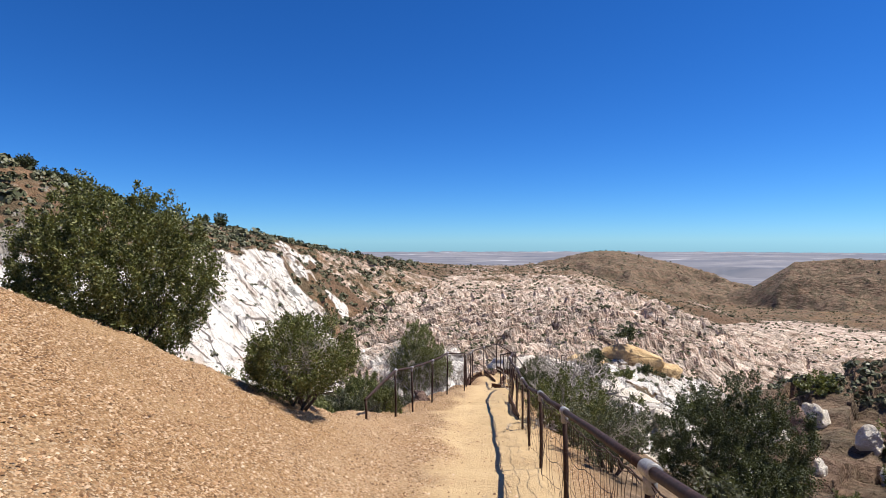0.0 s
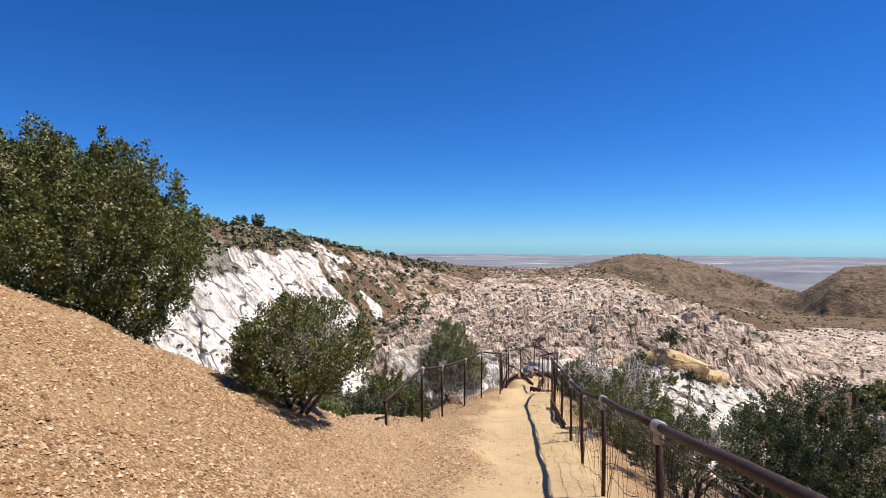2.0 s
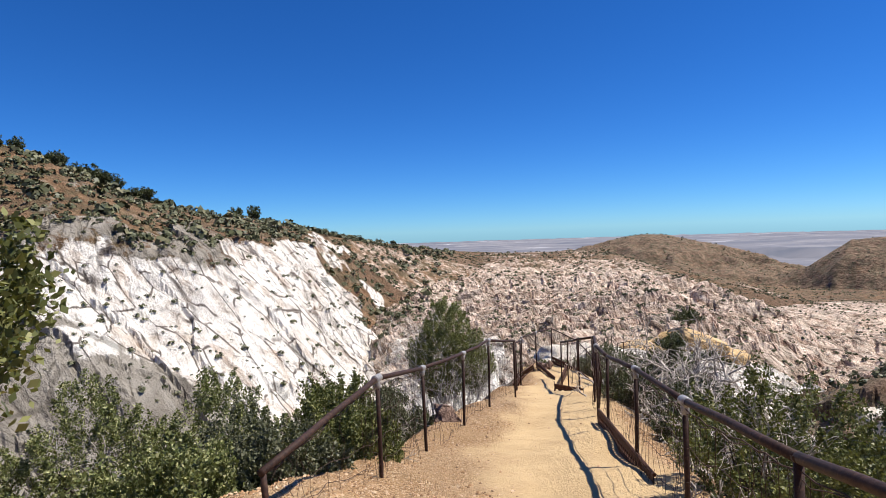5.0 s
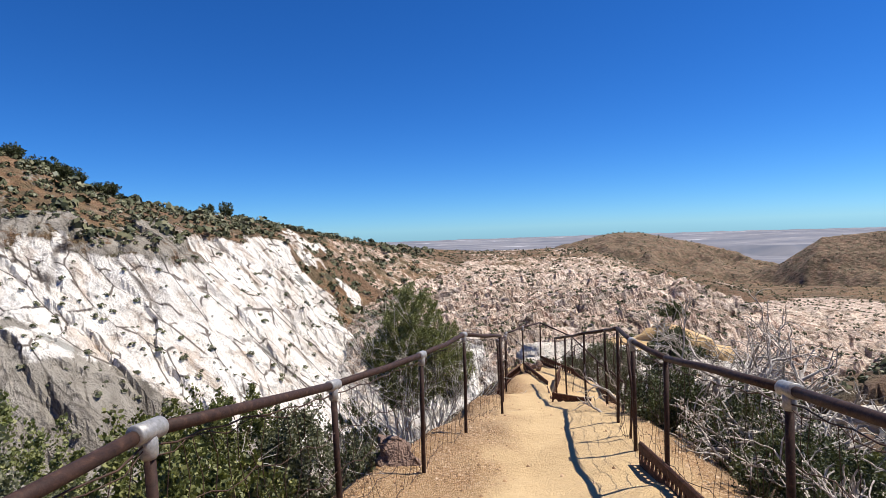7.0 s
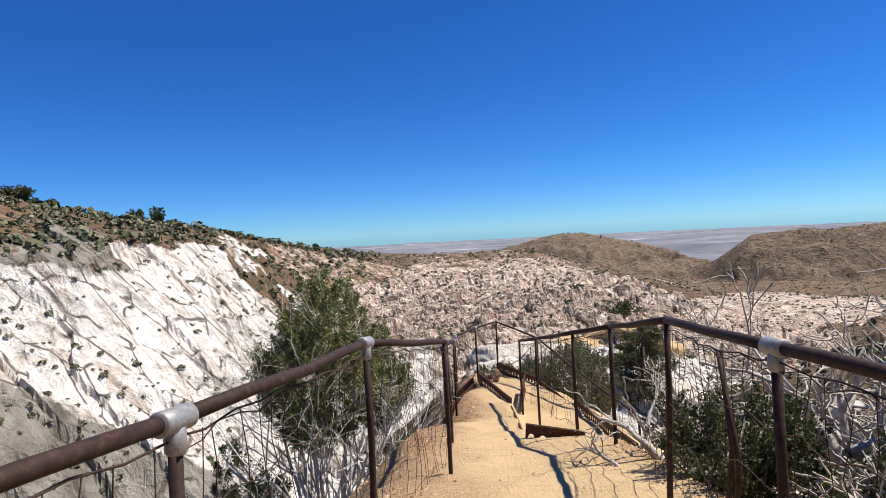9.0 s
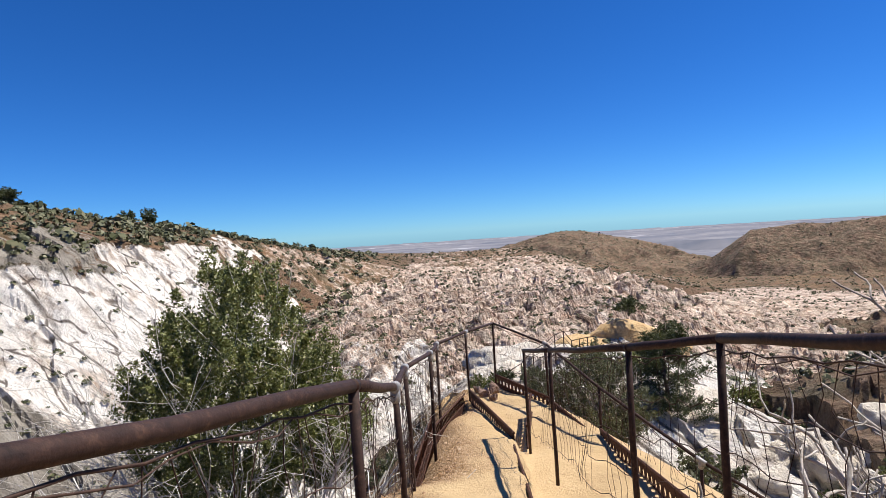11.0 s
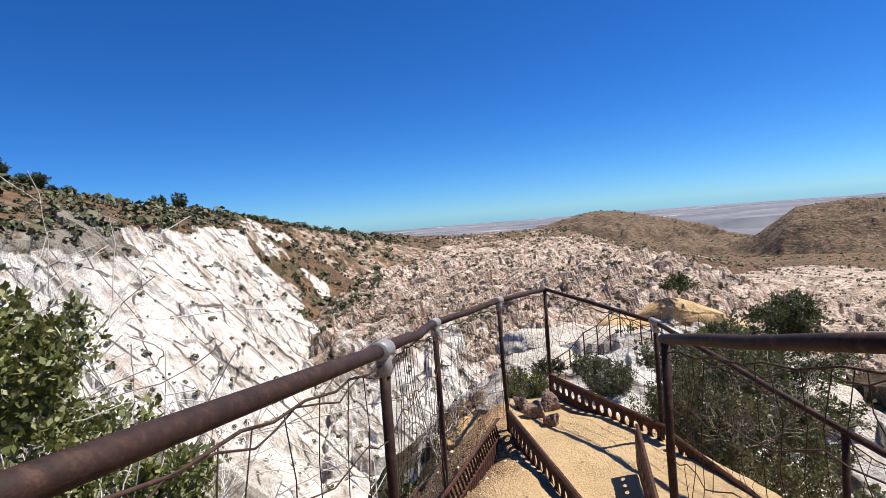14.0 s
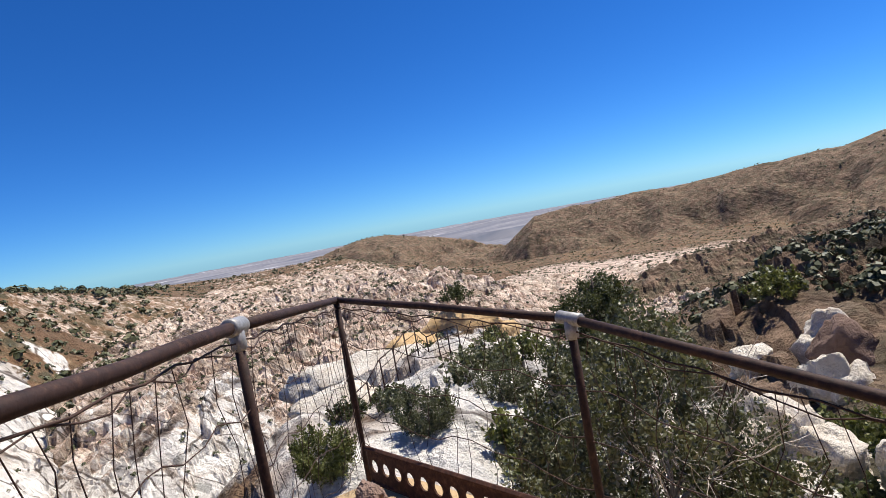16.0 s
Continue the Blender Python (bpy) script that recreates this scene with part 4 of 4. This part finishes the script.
def conifer(label, x, y, width, height, seed):
    rng = np.random.default_rng(seed)
    root = tagged(empty("conifer", (x, y, ground_z(x, y) - 0.1)), label, "tree")
    g = Geo()
    g.tube([Vector((0.05 * math.sin(k), 0.05 * math.cos(k * 1.3), height * 0.95 * k / 8)) for k in range(9)], [0.09 * (1 - k / 9.5) for k in range(9)], 7)
    g.make("trunk", M_BARK, root)
    tips = []
    g = Geo()
    for k in range(110):
        h = 0.04 + 0.91 * k / 110
        a = rng.uniform(0, 6.28)
        L = width / 2 * min(1, 1.5 * (1.08 - h)) * rng.uniform(0.6, 1.25) + 0.1
        d = Vector((math.cos(a), math.sin(a), rng.uniform(0.1, 0.6))).normalized()
        p = Vector((0, 0, height * h * 0.95))
        g.tube([p, p + d * L], [0.014, 0.004], 4, False)
        for s in (0.35, 0.6, 0.85, 1.0):
            q = p + d * L * s
            tips.append((np.array(q) + rng.normal(0, 0.06, 3), np.array(d), 0.28 * rng.uniform(0.6, 1.3)))
    g.make("branchwork", M_BARK, root)
    v, f = leaf_mesh(tips, 80, 0.06, rng, aspect=4.5, fuzz=0.3)
    ob = new("crown", fill_mesh("crown", v, f, M_LEAF3))
    ob.parent = root
    return root


conifer("dark narrow conifer rising from the rocks below", 8.9, 32.3, 1.9, 3.5, 61)

# ---------- rocks ----------
def boulder(label, x, y, size, seed, material, z=None, sink=0.3, name="boulder", turn=0.0, group=""):
    bm = bmesh.new()
    bmesh.ops.create_icosphere(bm, subdivisions=4, radius=1.0)
    rng = random.Random(seed)
    o = Vector((rng.uniform(0, 50), rng.uniform(0, 50), rng.uniform(0, 50)))
    cuts = []
    for _ in range(24):
        n = Vector((rng.gauss(0, 1), rng.gauss(0, 1), rng.gauss(0, 0.8))).normalized()
        cuts.append((n, rng.uniform(0.42, 0.85)))
    for v in bm.verts:
        p = v.co.copy()
        for n, dd in cuts:
            e = p.dot(n) - dd
            if e > 0:
                p -= n * e
        p += p.normalized() * (0.16 * noise.fractal(p * 1.8 + o, 0.9, 2.0, 6) + 0.06 * noise.noise(p * 7 + o))
        v.co = (p.x * size[0] / 2, p.y * size[1] / 2, p.z * size[2] / 2)
    bmesh.ops.rotate(bm, verts=bm.verts, cent=(0, 0, 0), matrix=Matrix.Rotation(turn, 3, 'Z'))
    zz = ground_z(x, y) if z is None else z
    ob = part(name, bm, material, None, "", True)
    ob.location = (x, y, zz + size[2] * (0.5 - sink))
    return tagged(ob, label, "rock", group)


rrng = random.Random(77)
WR = "pale weathered sandstone boulder on the slope"
for k in range(30):
    bx, by = rrng.uniform(8.2, 18), rrng.uniform(18.5, 36)
    sz = rrng.uniform(0.9, 2.6)
    boulder(WR, bx, by, (sz, sz * rrng.uniform(0.6, 1.2), sz * rrng.uniform(0.5, 0.95)), 100 + k, M_ROCK, turn=rrng.uniform(0, 3), group="pale boulders")
for k, (bx, by, sz) in enumerate([(9.8, 31.8, 1.9), (9.0, 29.6, 1.5), (10.6, 30.0, 2.1), (11.8, 31.5, 1.8), (12.8, 32.6, 2.6), (8.6, 27.4, 1.6), (10.2, 27.2, 1.9), (11.7, 28.6, 2.2), (7.8, 25.6, 1.3), (9.4, 25.2, 1.7), (11.0, 25.0, 2.0), (13.2, 29.8, 2.0), (8.4, 22.8, 1.4), (10.2, 22.6, 1.6)]):
    boulder("bright weathered sandstone block in the wash", bx, by, (sz * 0.85, sz * 0.75, sz * 0.6), 240 + k, M_ROCK, sink=0.4, turn=k * 1.3, group="bright wash blocks")
for k, (bx, by, sz) in enumerate([(2.5, 26.5, 0.34), (2.72, 26.75, 0.42), (2.42, 26.85, 0.3), (2.62, 26.2, 0.26)]):
    boulder("dark broken rock heaped in the terrace corner", bx, by, (sz, sz * 0.8, sz * 0.8), 260 + k, M_DKROCK, name="rock", turn=k, sink=0.25, group="heaped corner rocks")
for k, (bx, by, sx, sy, sz) in enumerate([(26.5, 80, 19, 11, 9.0), (20.0, 76, 12, 8, 6.4), (32.5, 80, 10, 7, 5.0)]):
    boulder("smooth tan sandstone mound", bx, by, (sx, sy, sz), 150 + k, M_TAN, sink=0.42, name="rock_mound")
for k, (bx, by, sx, sy, sz) in enumerate([(7.5, 46, 7, 6, 3.6), (11, 50, 8, 6, 4.0), (5.5, 41, 5, 5, 2.6), (15, 56, 7, 6, 3.5), (13, 44, 6, 5, 3.2), (17, 48, 6, 5, 3.4)]):
    boulder("white sandstone dome below the trail corner", bx, by, (sx, sy, sz), 160 + k, M_ROCK, sink=0.52, name="rock_dome")
for k in range(12):
    bx, by = 23 + rrng.uniform(-3, 5), 36 + rrng.uniform(-6, 5)
    sz = rrng.uniform(1.6, 3.6)
    boulder("pale craggy sandstone pinnacle", bx, by, (sz * 0.9, sz * 0.75, sz * 0.9), 180 + k, M_ROCK if k % 4 else M_DKROCK, sink=0.4, name="rock_pinnacle", group="craggy pinnacles")

def small_fence(label, pts, height, n):
    root = tagged(empty("wire_fence", pts[0]), label, "fence")
    o = Vector(pts[0])
    for i in range(n + 1):
        u = i / n * (len(pts) - 1)
        k = min(int(u), len(pts) - 2)
        x, y, _ = Vector(pts[k]).lerp(Vector(pts[k + 1]), u - k)
        z = ground_z(x, y)
        g = Geo()
        g.tube([Vector((x, y, z - 0.3)) - o, Vector((x, y, z + height)) - o], 0.025, 6)
        g.make("post", M_RUST, root)
        if i:
            for h in (0.25, 0.5, 0.75, 1.0):
                g = Geo()
                g.tube([last + Vector((0, 0, height * h)) - o, Vector((x, y, z + height * h)) - o], 0.012 if h < 1 else 0.02, 5)
                g.make("rail", M_RUST, root)
        last = Vector((x, y, z))
    return root


small_fence("distant rusty trail fence beside pale rock", [(5.2, 38.5, ground_z(5.2, 38.5)), (8.4, 42.0, 0), (9.8, 41.0, 0)], 1.1, 9)
small_fence("distant rusty trail fence below the tan mound", [(19, 71, ground_z(19, 71)), (28, 74, 0), (33, 79, 0)], 1.3, 12)
# low tan bank under the corner posts
boulder("tan earth hump below the corner railing", 2.0, 26.6, (1.3, 1.1, 0.9), 201, M_TAN, z=-6.75, sink=0.3, name="earth_hump")
boulder("dark rock beside the netting", -0.45, 14.9, (0.7, 0.8, 0.5), 202, M_DKROCK, name="rock", sink=0.35)


# ---------- mid-distance shrubs: one built, then copies ----------
def low_shrub(seed, leaf):
    rng = np.random.default_rng(seed)
    root = empty("slope_shrub")
    tips = []
    for k in range(60):
        q = rng.normal(0, 1, 3)
        q /= np.linalg.norm(q)
        q[2] = abs(q[2])
        p = q * np.array([0.8, 0.8, 0.75]) * rng.uniform(0.45, 1.0)
        tips.append((p, np.array([q[0] * .5, q[1] * .5, 0.8]), 0.3 * rng.uniform(0.5, 1.4)))
    v, f = leaf_mesh(tips, 34, 0.10, rng)
    ob = new("foliage", fill_mesh("foliage", v, f, leaf))
    ob.parent = root
    g = Geo()
    ends = []
    for k in range(5):
        a = k * 1.26
        limb(g, Vector((0, 0, -0.2)), Vector((math.cos(a) * .6, math.sin(a) * .6, 1)).normalized(), 0.6, 0.03, rng, 1, ends)
    g.make("trunk", M_BARK, root)
    return tagged(root, "round dark desert shrub among pale rocks", "shrub", "slope shrubs")


LOW = [low_shrub(300, M_LEAF3), low_shrub(301, M_LEAF2), low_shrub(302, M_LEAF)]
spots = [(26.5, 77.5, 2.2, 0), (6.5, 39, 0.9, 0), (9.5, 44, 1.1, 0), (5.2, 34.2, 0.6, 1), (4.3, 34.8, 0.55, 0), (11.5, 40, 1.3, 2), (8.0, 36, 1.2, 1), (13, 38, 1.5, 2), (3.4, 44, 1.3, 1), (16, 62, 1.6, 0), (26, 70, 1.6, 0), (20, 60, 1.5, 2), (12, 29.5, 1.2, 0), (8.2, 29, 1.1, 1), (18, 33, 1.6, 2), (15, 25, 1.4, 0), (13, 20, 1.3, 2), (19, 42, 1.7, 0), (6.2, 31, 1.0, 2), (10.5, 24, 0.9, 1), (12, 15, 1.4, 0), (16, 18, 1.4, 2), (6.0, 19.5, 0.9, 2), (5.6, 11, 1.0, 1), (24, 28, 1.8, 2), (28, 34, 1.8, 2), (22, 22, 1.8, 0), (30, 44, 1.8, 2), (9, 55, 1.3, 1), (4, 52, 1.3, 0), (24, 52, 1.6, 2), (0.5, 33, 1.0, 1), (-2.5, 30, 1.1, 2)]
for k, (sx, sy, sc, kind) in enumerate(spots):
    m = pose(sx, sy, ground_z(sx, sy) + (4.2 if k == 0 else -0.1), 0, 0, 70 * k)
    c = copy_thing(LOW[kind], m)
    c.scale = (sc, sc, sc * 0.95)
for k, o in enumerate(LOW):
    o.location = (14 + 3 * k, 27, ground_z(14 + 3 * k, 27) - 0.1)


# ---------- two pines on the ridge ----------
def ridge_tree(x, y, h, seed, label):
    rng = np.random.default_rng(seed)
    root = tagged(empty("pinyon_pine", (x, y, ground_z(x, y) - 0.3)), label, "tree", "ridge pines")
    g = Geo()
    ends = []
    limb(g, Vector((0, 0, 0)), Vector((0.05, 0, 1)), h * 0.42, 0.12, rng, 2, ends, 0.2, 5)
    g.make("trunk", M_BARK, root)
    tips = []
    for k in range(90):
        q = rng.normal(0, 1, 3)
        q /= np.linalg.norm(q)
        tips.append((np.array([q[0] * h * .33, q[1] * h * .33, h * 0.48 + q[2] * h * .36]) * rng.uniform(0.5, 1.12), np.array([q[0], q[1], 0.6]), 0.16 * h * rng.uniform(0.6, 1.6)))
    v, f = leaf_mesh(tips, 26, 0.09 * h, rng, fuzz=0.3)
    ob = new("crown", fill_mesh("crown", v, f, M_LEAF3))
    ob.parent = root


ridge_tree(-78.5, 205.0, 5.2, 401, "lone round pinyon pine on the ridge crest")
ridge_tree(-83.0, 199.0, 5.0, 402, "lone dark pinyon pine on the ridge crest")
trng = random.Random(12)
for k in range(40):
    u = 0.15 + 3.1 * k / 40 + trng.uniform(-0.05, 0.05)
    a, b = RIDGE_WEST[int(u)], RIDGE_WEST[int(u) + 1]
    v = u - int(u)
    ridge_tree(a[0] + v * (b[0] - a[0]) + trng.uniform(-1, 5), a[1] + v * (b[1] - a[1]) - trng.uniform(-1, 5), trng.uniform(1.5, 2.8 + 0.5 * u), 410 + k, "small dark pinyon pine along the ridge crest")


# ---------- far scrub ----------
def scrub(count, seed, near=42, far=430, k=18, big=1.0):
    rng = np.random.default_rng(seed)
    a = np.radians(rng.uniform(-60, 75, count * 3))
    r = np.exp(rng.uniform(np.log(near), np.log(far), count * 3))
    x, y = 1 + r * np.sin(a), 13 + r * np.cos(a)
    z, sand, w, p, dk, m, _ = land(x, y)
    dens = np.where(w > 0.5, 0.24, np.where(p > 0.5, 0.75, 0.9)) * (0.35 + 1.1 * vnoise(x / 22, y / 22, 3))
    ok = (rng.random(len(x)) < dens) & ~m & ~((x > 2) & (x < 30) & (y < 90) & (rng.random(len(x)) < 0.8))
    x, y, z, r = x[ok][:count], y[ok][:count], z[ok][:count], r[ok][:count]
    n = len(x)
    cap = (x < -15) & (w[ok][:count] < 0.4)
    s = (0.28 + 0.5 * rng.random(n) ** 2) * (0.7 + r / 420) * big * np.where(cap, 1.4 + 1.5 * rng.random(n) ** 3, 1.0)
    c = np.repeat(np.stack([x, y, z], 1), k, 0)
    sr = np.repeat(s, k)
    q = rng.normal(0, 1, (n * k, 3))
    q /= np.linalg.norm(q, axis=1)[:, None]
    q[:, 2] = np.abs(q[:, 2]) * 0.9 + 0.15
    p = c + q * (sr * rng.uniform(0.6, 1.0, n * k))[:, None]
    lean = q + rng.normal(0, 0.3, (n * k, 3))
    a1 = np.cross(lean, rng.normal(0, 1, (n * k, 3)))
    a1 /= np.linalg.norm(a1, axis=1)[:, None]
    a2 = np.cross(lean, a1)
    a2 /= np.linalg.norm(a2, axis=1)[:, None]
    e = (sr * 0.42)[:, None]
    v = np.stack([p - a1 * e, p + a2 * e * .8, p + a1 * e, p - a2 * e * .8], 1).reshape(-1, 3)
    f = np.arange(len(v)).reshape(-1, 4)
    return tagged(new("desert_scrub", fill_mesh("desert_scrub", v, f, M_SCRUB)), "dark desert scrub dotted over far hillsides", "scrub", kind="stuff")


scrub(15000, 501)
scrub(12000, 502, 400, 1050, 7, 1.1)


# ---------- loose gravel ----------
def gravel(count, seed, x0, x1, y0, y1, lo, hi, bank):
    rng = np.random.default_rng(seed)
    x, y = rng.uniform(x0, x1, count), y0 + (y1 - y0) * rng.random(count) ** 1.3
    z, sand, *_ = land(x, y)
    ok = rng.random(count) < np.clip(1.05 - sand * 1.1, 0.04, 1)
    x, y, z = x[ok], y[ok], z[ok]
    n = len(x)
    s = lo + (hi - lo) * rng.random(n) ** 3
    base = np.array([(1, 0, 0), (0, 1, 0), (-1, 0, 0), (0, -1, 0), (0, 0, 0.8)], float)
    v = base[None] * rng.uniform(0.55, 1.25, (n, 5, 1)) * s[:, None, None]
    th = rng.uniform(0, 6.28, n)
    c, sn = np.cos(th)[:, None], np.sin(th)[:, None]
    v = np.stack([v[..., 0] * c - v[..., 1] * sn, v[..., 0] * sn + v[..., 1] * c, v[..., 2]], -1) + np.stack([x, y, z + s * 0.1], 1)[:, None]
    tri = np.array([(0, 1, 4), (1, 2, 4), (2, 3, 4), (3, 0, 4)])
    f = (tri[None] + 5 * np.arange(n)[:, None, None]).reshape(-1, 3)
    return tagged(new("gravel", fill_mesh("gravel", v.reshape(-1, 3), f, M_PEBBLE)), "loose orange and tan gravel on the bank", "gravel", kind="stuff")


M_PEBBLE = mat("gravel_stone", build_leaf((0.13, 0.065, 0.028), (0.40, 0.235, 0.115), (0.62, 0.46, 0.31), False), 0.9)
gravel(95000, 601, -5.5, 0.9, 0.6, 11.0, 0.005, 0.021, True)
gravel(12000, 602, -1.2, 3.2, 9.0, 26.0, 0.006, 0.025, False)
